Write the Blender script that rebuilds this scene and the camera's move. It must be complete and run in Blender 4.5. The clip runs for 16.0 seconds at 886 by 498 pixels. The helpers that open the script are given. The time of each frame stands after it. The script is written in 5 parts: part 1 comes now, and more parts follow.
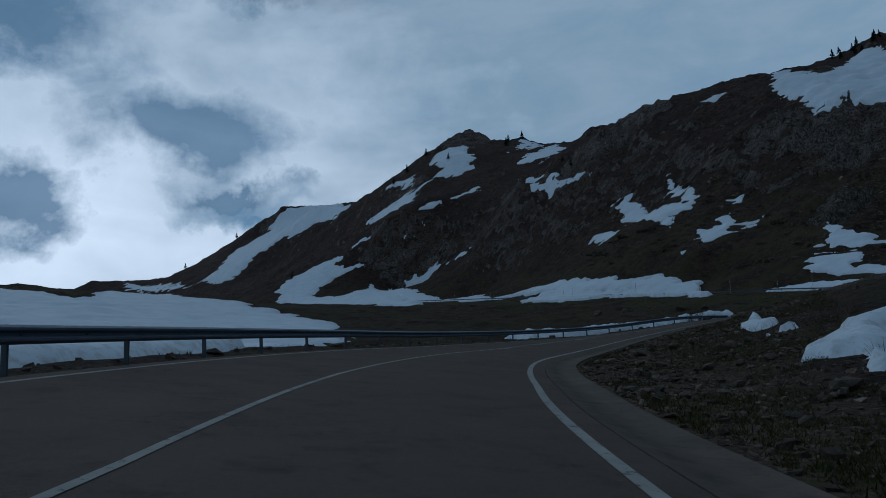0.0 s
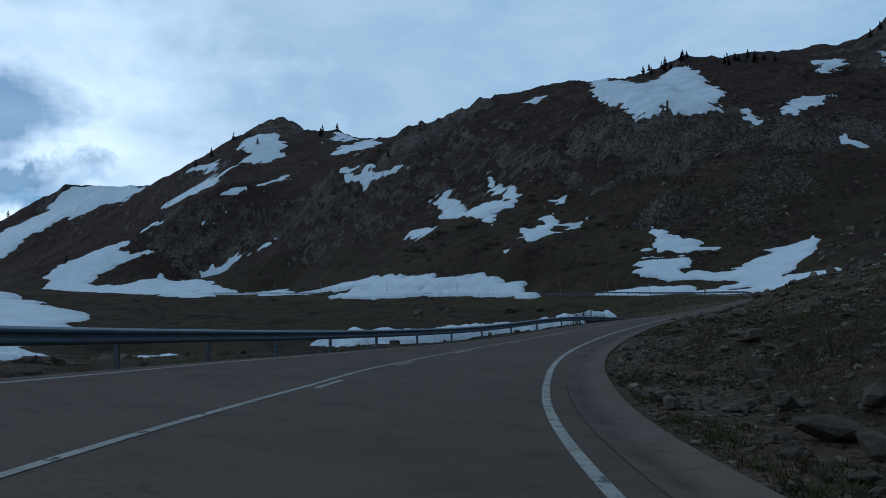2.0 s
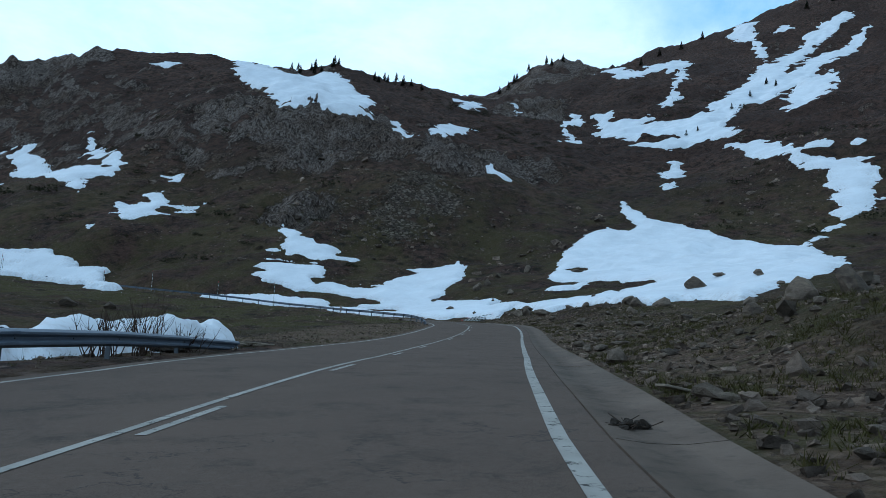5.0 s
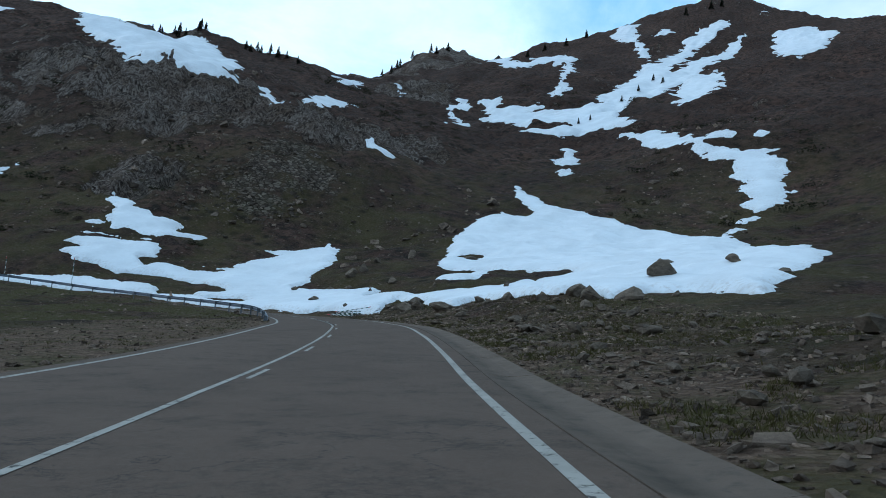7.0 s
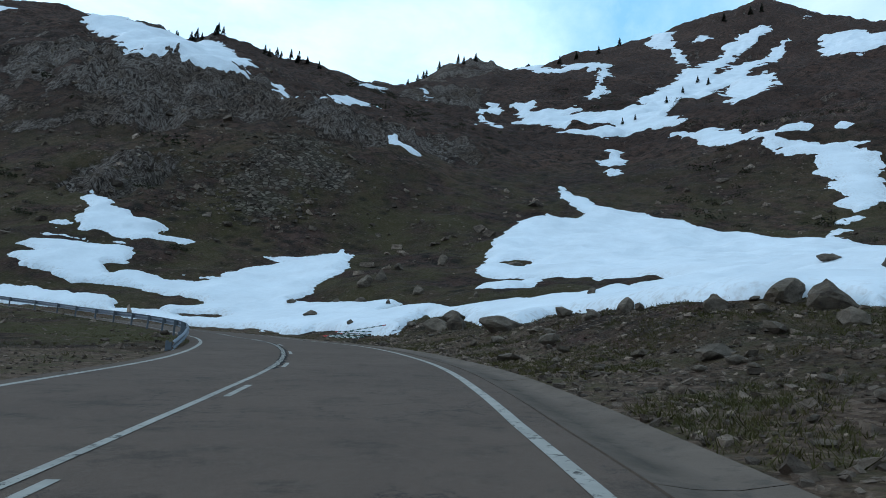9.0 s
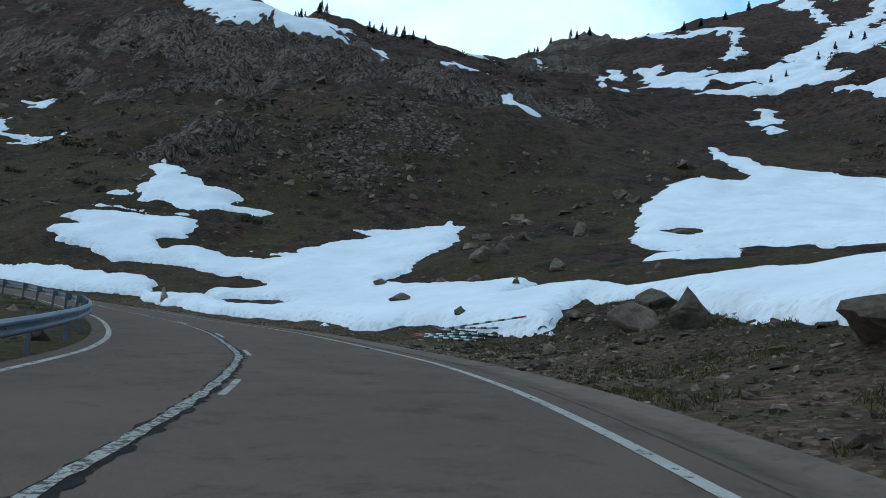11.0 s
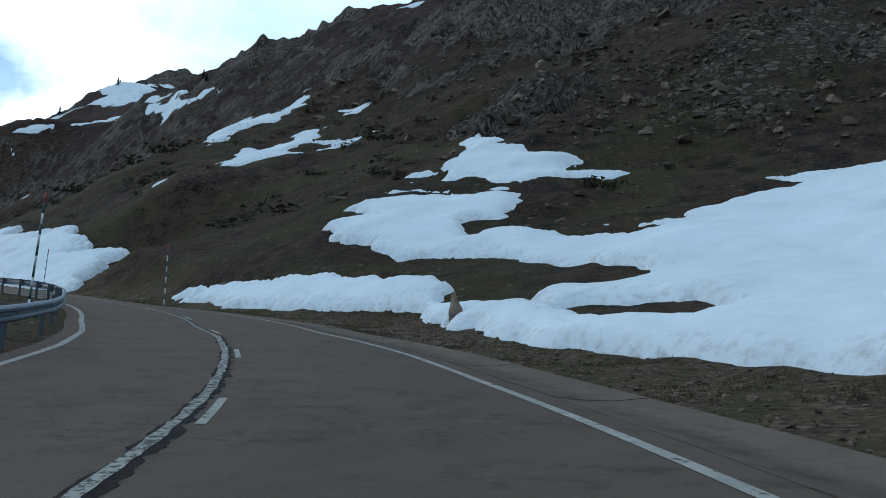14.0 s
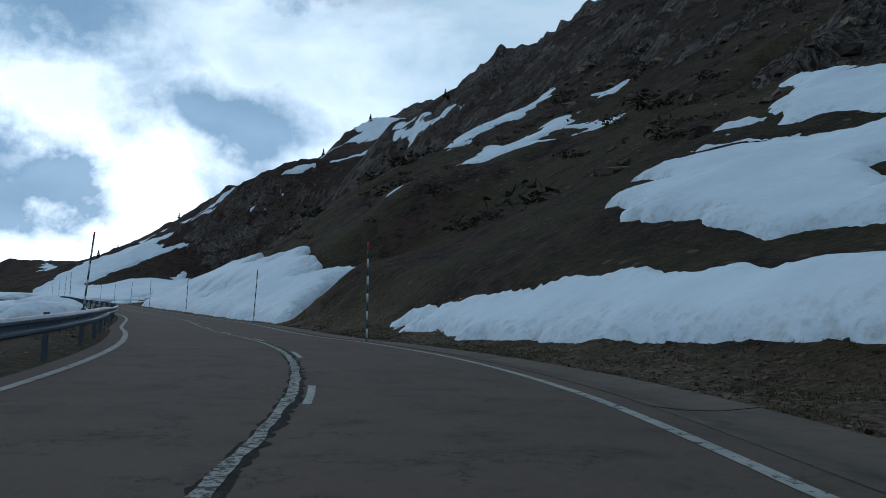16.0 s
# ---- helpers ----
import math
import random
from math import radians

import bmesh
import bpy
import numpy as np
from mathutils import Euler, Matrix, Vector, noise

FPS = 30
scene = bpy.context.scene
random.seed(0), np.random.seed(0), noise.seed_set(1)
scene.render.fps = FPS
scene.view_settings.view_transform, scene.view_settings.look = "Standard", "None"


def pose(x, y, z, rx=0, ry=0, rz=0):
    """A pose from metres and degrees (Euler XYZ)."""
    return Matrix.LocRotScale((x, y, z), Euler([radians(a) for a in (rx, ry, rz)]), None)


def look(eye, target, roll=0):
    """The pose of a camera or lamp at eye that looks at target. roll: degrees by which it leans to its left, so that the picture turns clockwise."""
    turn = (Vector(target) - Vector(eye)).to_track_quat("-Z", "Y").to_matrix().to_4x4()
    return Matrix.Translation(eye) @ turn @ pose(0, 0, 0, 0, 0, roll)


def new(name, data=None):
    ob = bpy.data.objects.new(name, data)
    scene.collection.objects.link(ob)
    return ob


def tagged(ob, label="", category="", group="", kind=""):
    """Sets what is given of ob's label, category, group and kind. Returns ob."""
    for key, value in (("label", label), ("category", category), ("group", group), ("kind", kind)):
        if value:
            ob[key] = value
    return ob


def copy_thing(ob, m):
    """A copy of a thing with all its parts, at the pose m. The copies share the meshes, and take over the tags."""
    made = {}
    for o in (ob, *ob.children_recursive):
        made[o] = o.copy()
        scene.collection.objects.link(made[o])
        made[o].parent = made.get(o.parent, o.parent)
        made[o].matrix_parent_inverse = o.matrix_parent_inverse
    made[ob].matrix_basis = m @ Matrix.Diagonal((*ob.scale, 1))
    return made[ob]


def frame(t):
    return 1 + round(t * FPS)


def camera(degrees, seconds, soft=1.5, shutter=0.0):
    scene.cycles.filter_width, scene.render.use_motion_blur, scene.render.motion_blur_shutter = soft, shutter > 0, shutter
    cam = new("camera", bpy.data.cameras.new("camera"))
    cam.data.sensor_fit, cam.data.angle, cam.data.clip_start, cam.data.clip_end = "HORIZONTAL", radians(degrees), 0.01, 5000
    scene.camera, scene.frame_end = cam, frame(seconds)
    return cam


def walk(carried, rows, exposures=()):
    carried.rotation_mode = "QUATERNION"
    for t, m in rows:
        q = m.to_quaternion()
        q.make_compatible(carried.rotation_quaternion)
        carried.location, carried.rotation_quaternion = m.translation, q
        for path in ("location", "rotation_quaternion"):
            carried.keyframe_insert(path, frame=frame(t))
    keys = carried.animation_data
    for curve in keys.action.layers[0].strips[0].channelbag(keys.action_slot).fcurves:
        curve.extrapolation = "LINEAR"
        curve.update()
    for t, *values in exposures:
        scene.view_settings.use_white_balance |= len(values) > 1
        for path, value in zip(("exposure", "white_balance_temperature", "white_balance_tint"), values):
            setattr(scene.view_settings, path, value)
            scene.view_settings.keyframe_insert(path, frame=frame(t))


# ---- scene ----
# A mountain pass road under a cloudy evening sky, seen from a car.
cam = camera(59.0, 16.0, soft=0.8)
PATH = [
    (0, (0.000, 0.000, 0.511), (1.517, 9.741, 2.190), -3.20),
    (0.5, (0.948, 7.223, 1.030), (2.954, 16.884, 2.656), -3.25),
    (1, (2.271, 14.378, 1.494), (4.833, 23.912, 3.083), -3.01),
    (1.5, (4.044, 21.419, 1.914), (7.216, 30.774, 3.468), -2.51),
    (2, (6.306, 28.290, 2.301), (10.163, 37.383, 3.858), -2.44),
    (2.5, (9.095, 34.943, 2.618), (13.641, 43.710, 4.187), -1.99),
    (3, (12.389, 41.406, 3.012), (17.613, 49.784, 4.601), -1.24),
    (3.5, (16.159, 47.627, 3.428), (22.024, 55.565, 5.039), -0.40),
    (4, (20.474, 53.384, 4.009), (26.978, 60.802, 5.638), 0.77),
    (4.5, (25.127, 58.638, 4.594), (32.231, 65.476, 6.259), 1.44),
    (5, (30.297, 63.193, 5.223), (37.943, 69.414, 6.909), 2.01),
    (5.5, (35.589, 67.501, 5.886), (43.583, 73.238, 7.668), 2.24),
    (6, (41.097, 71.386, 6.503), (49.344, 76.765, 8.248), 2.31),
    (6.5, (46.538, 75.151, 7.009), (54.970, 80.263, 8.674), 2.34),
    (7, (51.851, 78.862, 7.481), (60.394, 83.783, 9.156), 2.37),
    (7.5, (57.106, 82.433, 7.916), (65.683, 87.254, 9.702), 2.39),
    (8, (62.380, 85.752, 8.495), (70.930, 90.618, 10.291), 2.32),
    (8.5, (67.536, 89.087, 9.096), (75.991, 94.091, 10.956), 2.38),
    (9, (72.560, 92.481, 9.706), (80.891, 97.676, 11.603), 2.61),
    (9.5, (77.451, 95.965, 10.302), (85.645, 101.381, 12.179), 2.97),
    (10, (82.203, 99.557, 10.890), (90.244, 105.224, 12.689), 3.36),
    (10.5, (86.786, 103.266, 11.419), (94.629, 109.232, 13.118), 3.59),
    (11, (91.087, 107.127, 11.915), (98.632, 113.472, 13.594), 3.38),
    (11.5, (94.996, 111.103, 12.349), (102.150, 117.887, 14.023), 3.25),
    (12, (98.513, 115.214, 12.886), (105.228, 122.439, 14.533), 2.93),
    (12.5, (101.725, 119.505, 13.376), (107.887, 127.213, 14.994), 2.78),
    (13, (104.569, 123.933, 13.741), (110.134, 132.092, 15.311), 2.36),
    (13.5, (107.020, 128.544, 14.222), (111.935, 137.115, 15.761), 1.90),
    (14, (109.118, 133.269, 14.676), (113.309, 142.215, 16.224), 1.30),
    (14.5, (110.744, 138.101, 15.083), (114.147, 147.367, 16.680), 0.97),
    (15, (111.968, 143.011, 15.496), (114.532, 152.535, 17.146), 0.70),
    (15.5, (112.856, 148.082, 15.852), (114.782, 157.751, 17.524), 0.30),
    (16, (113.435, 153.532, 16.524), (114.567, 163.317, 18.247), 0.21),
]
EXPOSURES = [
    (0.0, -1.9, 5500, 10), (1.5, -1.4, 5500, 10), (2.5, -0.8, 5550, 10), (3.5, -0.3, 5650, 10), (5.0, -0.12, 5800, 10),
    (8.0, 0.0, 5950, 10), (11.0, 0.0, 6050, 10), (12.5, -0.08, 6050, 10), (14.5, -0.25, 6050, 10), (15.5, -0.5, 6000, 10), (16.0, -0.92, 5850, 10)]
walk(cam, [(t, look(eye, target, roll)) for t, eye, target, roll in PATH], EXPOSURES)

# ---- sky and sun ----
SUN_AZIMUTH, SUN_ELEVATION = radians(-20), radians(13)


def build_world():
    world = bpy.data.worlds.new("sky")
    scene.world = world
    world.use_nodes = True
    nt = world.node_tree
    nt.nodes.clear()
    out, bg = nt.nodes.new("ShaderNodeOutputWorld"), nt.nodes.new("ShaderNodeBackground")
    sky = nt.nodes.new("ShaderNodeTexSky")
    sky.sky_type, sky.sun_disc = "NISHITA", False
    sky.sun_elevation, sky.sun_rotation = SUN_ELEVATION, SUN_AZIMUTH
    sky.air_density, sky.dust_density = 1.2, 1.0
    co = nt.nodes.new("ShaderNodeTexCoord")

    def noise_at(scale, detail, rough, stretch, shift, distortion=0.0):
        m = nt.nodes.new("ShaderNodeMapping")
        m.inputs["Scale"].default_value, m.inputs["Location"].default_value = stretch, shift
        n = nt.nodes.new("ShaderNodeTexNoise")
        n.inputs["Scale"].default_value, n.inputs["Detail"].default_value = scale, detail
        n.inputs["Roughness"].default_value, n.inputs["Distortion"].default_value = rough, distortion
        nt.links.new(co.outputs["Generated"], m.inputs["Vector"])
        nt.links.new(m.outputs["Vector"], n.inputs["Vector"])
        return n.outputs["Fac"]

    def ramp(value, stops):
        r = nt.nodes.new("ShaderNodeValToRGB")
        while len(r.color_ramp.elements) < len(stops):
            r.color_ramp.elements.new(0.5)
        for e, (p, c) in zip(r.color_ramp.elements, stops):
            e.position, e.color = p, (*c, 1)
        nt.links.new(value, r.inputs["Fac"])
        return r.outputs["Color"]

    def mix(fac, a, b, kind="MIX"):
        n = nt.nodes.new("ShaderNodeMix")
        n.data_type, n.blend_type = "RGBA", kind
        for socket, v in ((n.inputs["Factor"], fac), (n.inputs[6], a), (n.inputs[7], b)):
            if isinstance(v, (int, float)):
                socket.default_value = v
            elif isinstance(v, tuple):
                socket.default_value = (*v, 1)
            else:
                nt.links.new(v, socket)
        return n.outputs[2]

    def calc(kind, a, b):
        n = nt.nodes.new("ShaderNodeMath")
        n.operation = kind
        for socket, v in ((n.inputs[0], a), (n.inputs[1], b)):
            if isinstance(v, (int, float)):
                socket.default_value = v
            else:
                nt.links.new(v, socket)
        return n.outputs[0]

    def blob(azimuth, elevation, wide, high, soft):
        """A ragged cloud in that direction, as a mask."""
        az, el = radians(azimuth), radians(elevation)
        m = nt.nodes.new("ShaderNodeMapping")
        m.vector_type = "TEXTURE"
        m.inputs["Location"].default_value = (math.sin(az) * math.cos(el), math.cos(az) * math.cos(el), math.sin(el))
        m.inputs["Rotation"].default_value = (0, 0, -az)
        m.inputs["Scale"].default_value = (wide, 0.6, high)
        nt.links.new(ragged, m.inputs["Vector"])
        n = nt.nodes.new("ShaderNodeVectorMath")
        n.operation = "LENGTH"
        nt.links.new(m.outputs["Vector"], n.inputs[0])
        inward = calc("SUBTRACT", 1.0, n.outputs["Value"])
        return ramp(calc("ADD", inward, calc("MULTIPLY", calc("SUBTRACT", billow, 0.5), 1.5 * (1 - soft) + 0.5)), [(0.08, (0, 0, 0)), (0.30 + 0.7 * soft, (0.85, 0.85, 0.85))])

    puff = nt.nodes.new("ShaderNodeTexNoise")
    puff.inputs["Scale"].default_value, puff.inputs["Detail"].default_value, puff.inputs["Roughness"].default_value = 7.0, 7, 0.62
    nt.links.new(co.outputs["Generated"], puff.inputs["Vector"])
    shift = nt.nodes.new("ShaderNodeVectorMath")
    shift.operation = "MULTIPLY_ADD"
    shift.inputs[1].default_value, shift.inputs[2].default_value = (0.24, 0.24, 0.2), (-0.12, -0.12, -0.1)
    nt.links.new(puff.outputs["Color"], shift.inputs[0])
    moved = nt.nodes.new("ShaderNodeVectorMath")
    moved.operation = "ADD"
    nt.links.new(co.outputs["Generated"], moved.inputs[0])
    nt.links.new(shift.outputs["Vector"], moved.inputs[1])
    ragged = moved.outputs["Vector"]

    billow = noise_at(8.0, 7, 0.52, (1, 1, 1.9), (1.3, 0.6, 2.2), 0.25)
    clear = mix(1.0, sky.outputs["Color"], (0.15, 0.15, 0.15), "MULTIPLY")
    veil = noise_at(2.2, 6, 0.58, (1, 1, 2.4), (3.1, 0.4, 1.7))
    wisps = noise_at(5.0, 7, 0.62, (1, 1, 2.6), (0.3, 2.6, 5.2), 0.3)
    sheet = mix(ramp(wisps, [(0.36, (0, 0, 0)), (0.68, (1, 1, 1))]), (0.98, 1.25, 1.42), (0.70, 1.02, 1.26))
    toward = nt.nodes.new("ShaderNodeVectorMath")
    toward.operation = "DOT_PRODUCT"
    toward.inputs[1].default_value = (math.sin(SUN_AZIMUTH), math.cos(SUN_AZIMUTH), 0.0)
    nt.links.new(co.outputs["Generated"], toward.inputs[0])
    depth = ramp(calc("ADD", calc("MULTIPLY", toward.outputs["Value"], 0.5), 0.5), [(0.0, (0.45, 0.47, 0.5)), (0.62, (1, 1, 1))])
    sheet = mix(1.0, sheet, depth, "MULTIPLY")
    hazed = mix(ramp(veil, [(0.22, (0, 0, 0)), (0.40, (1, 1, 1))]), clear, sheet)
    glow = mix(blob(-19, 10, 0.66, 0.44, 0.9), hazed, (2.9, 3.1, 3.2))
    grey = glow
    shade = mix(billow, (0.08, 0.30, 0.56), (0.46, 0.80, 1.12))
    for azimuth, elevation, wide, high, soft in ((-10.5, 18.5, 0.15, 0.085, 0.45), (-21.5, 25.5, 0.17, 0.09, 0.45), (-22, 12.5, 0.09, 0.075, 0.4), (-4, 28, 0.10, 0.03, 0.9), (-26, 16, 0.10, 0.05, 0.5),
                                                 (-6, 14, 0.12, 0.03, 0.6), (-60, 24, 0.3, 0.14, 0.5)):
        grey = mix(blob(azimuth, elevation, wide, high, soft), grey, shade)
    for azimuth, elevation, wide, high in ((72, 27.5, 0.20, 0.09), (-5, 12.5, 0.13, 0.025)):
        grey = mix(blob(azimuth, elevation, wide, high, 0.8), grey, (0.26, 0.62, 0.95))
    nt.links.new(grey, bg.inputs["Color"])
    bg.inputs["Strength"].default_value = 1.0
    nt.links.new(bg.outputs["Background"], out.inputs["Surface"])


build_world()
sun = new("sun", bpy.data.lights.new("sun", "SUN"))
sun.data.energy, sun.data.angle, sun.data.color = 0.55, radians(25), (1.0, 0.93, 0.85)
sun_way = Vector((math.sin(SUN_AZIMUTH) * math.cos(SUN_ELEVATION), math.cos(SUN_AZIMUTH) * math.cos(SUN_ELEVATION), math.sin(SUN_ELEVATION)))
sun.matrix_world = look((0, 0, 200), Vector((0, 0, 200)) - sun_way)

# ---- plan ----
# The car's line over the road: x, y, height of the asphalt, and its cross fall in degrees.
ROAD_LOWER = [
    (-4.0, -40.0, -3.50, -6.5), (-2.2, -23.0, -2.30, -6.5), (-0.8, -7.5, -1.15, -6.5), (0.0, 0.0, -0.60, -6.5), (2.3, 14.4, 0.38, -6.6), (6.3, 28.3, 1.19, -6.7), (12.4, 41.4, 1.90, -6.0), (20.5, 53.4, 2.90, -3.2), (30.3, 63.2, 4.11, 0.4), (41.1, 71.4, 5.39, 1.0), (51.9, 78.9, 6.37, 1.0), (62.4, 85.8, 7.38, 1.2), (72.6, 92.5, 8.59, 1.5), (82.2, 99.6, 9.78, 1.8)]
ROAD_UPPER = [
    (91.1, 107.1, 10.80, 1.9), (98.5, 115.2, 11.77, 1.8), (104.6, 123.9, 12.63, 1.4), (109.1, 133.3, 13.56, 0.9), (112.0, 143.0, 14.39, 0.3), (113.4, 153.5, 15.41, 0.0), (113.7, 157.2, 15.75, -0.2), (113.8, 164.4, 16.50, -0.5), (113.0, 171.8, 17.25, -0.7), (111.3, 179.0, 17.95, -0.7), (109.2, 186.2, 18.60, -0.7), (103.2, 208.3, 20.85, -0.7), (93.4, 232.6, 23.60, -0.7), (82.4, 262.7, 26.90, -0.7), (73.2, 287.0, 29.60, -0.7), (56.0, 330.0, 34.30, -0.7), (39.0, 370.0, 38.60, -0.7), (21.0, 410.0, 43.00, -0.7), (-4.0, 455.0, 47.50, -0.7), (-34.0, 500.0, 51.50, -0.7)]
# Along that line, in metres: the centre line, the white edge lines and the outer lip of the gutter, to the right of the car's line.
ALONG = [0, 46, 57, 69, 83, 88, 104, 112, 119, 125, 132, 140, 150, 162, 172, 179, 187, 193, 198, 204, 209, 214, 224, 231, 236, 240, 245, 250, 258, 285, 640]
CENTRE = [-2.1, -2.15, -2.5, -2.65, -2.8, -2.95, -2.75, -2.95, -2.65, -2.5, -2.3, -2.4, -2.53, -2.42, -2.2, -2.0, -1.87, -1.65, -1.42, -1.25, -1.38, -1.35, -1.4, -1.17, -0.95, -0.85, -1.1, -1.0, -1.0, -1.1, -1.3]
RIGHT = [1.55, 1.58, 1.6, 1.3, 1.25, 1.27, 1.08, 0.97, 0.98, 1.1, 1.33, 1.42, 1.37, 1.3, 1.48, 1.8, 2.12, 2.38, 2.62, 2.78, 2.7, 2.63, 2.55, 2.6, 2.8, 2.75, 2.6, 2.72, 2.75, 2.75, 2.6]
LEFT = [-6.0, -6.0, -6.3, -6.4, -6.5, -6.6, -6.5, -6.6, -6.6, -6.1, -6.2, -6.15, -6.1, -5.8, -5.5, -5.27, -5.0, -4.75, -4.52, -4.32, -4.35, -4.43, -4.48, -4.45, -4.1, -4.1, -4.45, -4.52, -4.65, -4.8, -4.6]


# ---- terrain, plan ----
def spline(points, step):
    """Evenly spaced points on a smooth line through the given ones."""
    p = np.array(points, float)
    d = np.r_[0, np.cumsum(np.linalg.norm(np.diff(p[:, :2], axis=0), axis=1))]
    m = np.gradient(p, d, axis=0)
    s = np.arange(0, d[-1], step)
    i = np.clip(np.searchsorted(d, s, side="right") - 1, 0, len(d) - 2)
    h = (d[i + 1] - d[i])[:, None]
    u = ((s - d[i]) / (d[i + 1] - d[i]))[:, None]
    return (2 * u**3 - 3 * u**2 + 1) * p[i] + (u**3 - 2 * u**2 + u) * h * m[i] + (3 * u**2 - 2 * u**3) * p[i + 1] + (u**3 - u**2) * h * m[i + 1]


LINE = spline(ROAD_LOWER + ROAD_UPPER, 1.0)
WAY = np.gradient(LINE[:, :2], axis=0)
WAY /= np.linalg.norm(WAY, axis=1, keepdims=True)
SIDE = np.stack([WAY[:, 1], -WAY[:, 0]], 1)
S_AT = np.r_[0, np.cumsum(np.linalg.norm(np.diff(LINE[:, :2], axis=0), axis=1))]
END = S_AT[-1]


def at_road(s, lateral):
    """The place on the road's surface, s metres along the car's line and lateral metres to its right."""
    s, lateral = np.broadcast_arrays(np.asarray(s, float), np.asarray(lateral, float))
    c = [np.interp(s, S_AT, LINE[:, k]) for k in range(4)]
    n = np.stack([np.interp(s, S_AT, SIDE[:, k]) for k in range(2)], -1)
    n /= np.linalg.norm(n, axis=-1, keepdims=True)
    return np.stack([c[0] + n[..., 0] * lateral, c[1] + n[..., 1] * lateral, c[2] + lateral * np.tan(np.radians(c[3]))], -1)


def off(table, s):
    return np.interp(s, ALONG, table)


def lattice(ix, iy, seed):
    h = (ix.astype(np.int64) * 374761393 + iy.astype(np.int64) * 668265263 + seed * 974711) & 0x7FFFFFFF
    h = ((h ^ (h >> 13)) * 1274126177) & 0x7FFFFFFF
    return ((h ^ (h >> 16)) & 0xFFFF) / 65535.0


def grain(x, y, seed=0):
    """Smooth noise of wavelength one, from -1 to 1."""
    ix, iy = np.floor(x), np.floor(y)
    fx, fy = x - ix, y - iy
    fx, fy = fx * fx * fx * (fx * (6 * fx - 15) + 10), fy * fy * fy * (fy * (6 * fy - 15) + 10)
    a, b = lattice(ix, iy, seed), lattice(ix + 1, iy, seed)
    c, d = lattice(ix, iy + 1, seed), lattice(ix + 1, iy + 1, seed)
    return 2 * (a + (b - a) * fx + (c - a) * fy + (a - b - c + d) * fx * fy) - 1


def rough(x, y, octaves, seed=0, gain=0.5):
    total, size = 0.0, 1.0
    for k in range(octaves):
        total = total + size * grain(x * 2**k + 17.3 * k, y * 2**k - 9.1 * k, seed + k)
        size *= gain
    return total


def ease(u):
    u = np.clip(u, 0, 1)
    return u * u * (3 - 2 * u)


# Heights that the mountain's forms pass through.
FOOT = [(103.6, 109.7, 12.9), (108.8, 113.2, 13.5), (111.7, 116.8, 14), (103.6, 98.4, 14.6), (119.6, 92.9, 17.6), (126.6, 140.7, 16.5),
    (127.3, 139.8, 16.6), (131.1, 133.6, 17.9), (123.8, 147.2, 16), (133, 126.9, 19.1), (125.5, 150.6, 16.4), (133.6, 149.3, 18.9), (134.7,
    90.8, 20.7), (129.8, 157.5, 18.3), (126.2, 161.7, 18.1), (141.7, 99.5, 21.7), (125.7, 166.4, 18.8), (146, 148.1, 23.9), (157.2, 139.3,
    25.9), (160.8, 142, 26.5), (124.8, 187.2, 24.5), (164.8, 136.4, 28.3), (162.9, 145.4, 29.7), (153, 169.5, 27.4), (128, 191.6, 27),
    (140.5, 185.4, 29.3), (149, 182.4, 30.7), (131.3, 195.3, 29.2), (165.4, 165.8, 31), (111.2, 208.5, 24.9)]
SLOPE = [(110.3, 211.8, 23.5), (110.9, 211.9, 25.8), (111, 212.8, 21.5), (160.8, 187.7, 39.3), (188.3, 124.1, 34.8), (183.2, 85.2, 30.7),
    (170, 180.2, 39), (145.6, 206.9, 39.3), (116.9, 223.2, 26.4), (187.5, 165.7, 42.1), (154.1, 207, 44.3), (174.9, 194.9, 52.3), (120.4,
    234.2, 38), (120.4, 237.2, 39.4), (211.2, 102.5, 41), (127.1, 241.1, 42.2), (209.7, 168.9, 53.2), (147.7, 240.8, 49.6), (229.7, 94.4,
    50), (228.3, 160.9, 57.3), (135.8, 260.5, 52.1), (210.1, 206.4, 78.2), (178.3, 240.1, 74.4), (178.8, 241.3, 73.7), (115.8, 270, 47.8),
    (196.2, 232.3, 76.8), (226, 194.1, 67.8), (223.6, 205.1, 75), (245.9, 155.3, 64.3), (157.8, 265, 64.1)]
FACE = [(164, 263, 73), (233, 196, 73), (237, 189, 71), (176, 262, 85), (213, 237, 87), (262, 112, 77), (123, 290, 56), (200, 268, 101),
    (271, 159, 74), (174, 297, 97), (283, 172, 84), (128, 317, 63), (158, 312, 79), (142, 329, 67), (304, 73, 98), (308, 149, 99), (85, 340,
    35), (163, 333, 90), (279, 250, 109), (126, 357, 65), (312, 219, 108), (322, 225, 111), (233, 332, 141), (175, 365, 117), (293, 321,
    139), (148, 401, 107), (85, 411, 45), (338, 281, 142), (242, 389, 162), (360, 282, 148)]
RIDGE = [(169, 428, 142), (409, 164, 146), (219, 425, 160), (375, 300, 166), (309, 378, 180), (345, 349, 176), (90, 471, 80), (442, 96, 175),
    (90, 474, 80), (157, 471, 147), (128, 478, 126), (190, 479, 160), (337, 401, 196), (422, 352, 187), (60, 532, 57), (60, 581, 131), (124,
    596, 152), (506, 368, 242), (141, 696, 197), (48, 735, 144), (120, 737, 217), (9, 770, 130), (727, 288, 340), (677, 442, 328), (703, 458,
    344), (190, 950, 320), (130, 955, 288), (422, 928, 343), (46, 1245, 289)]
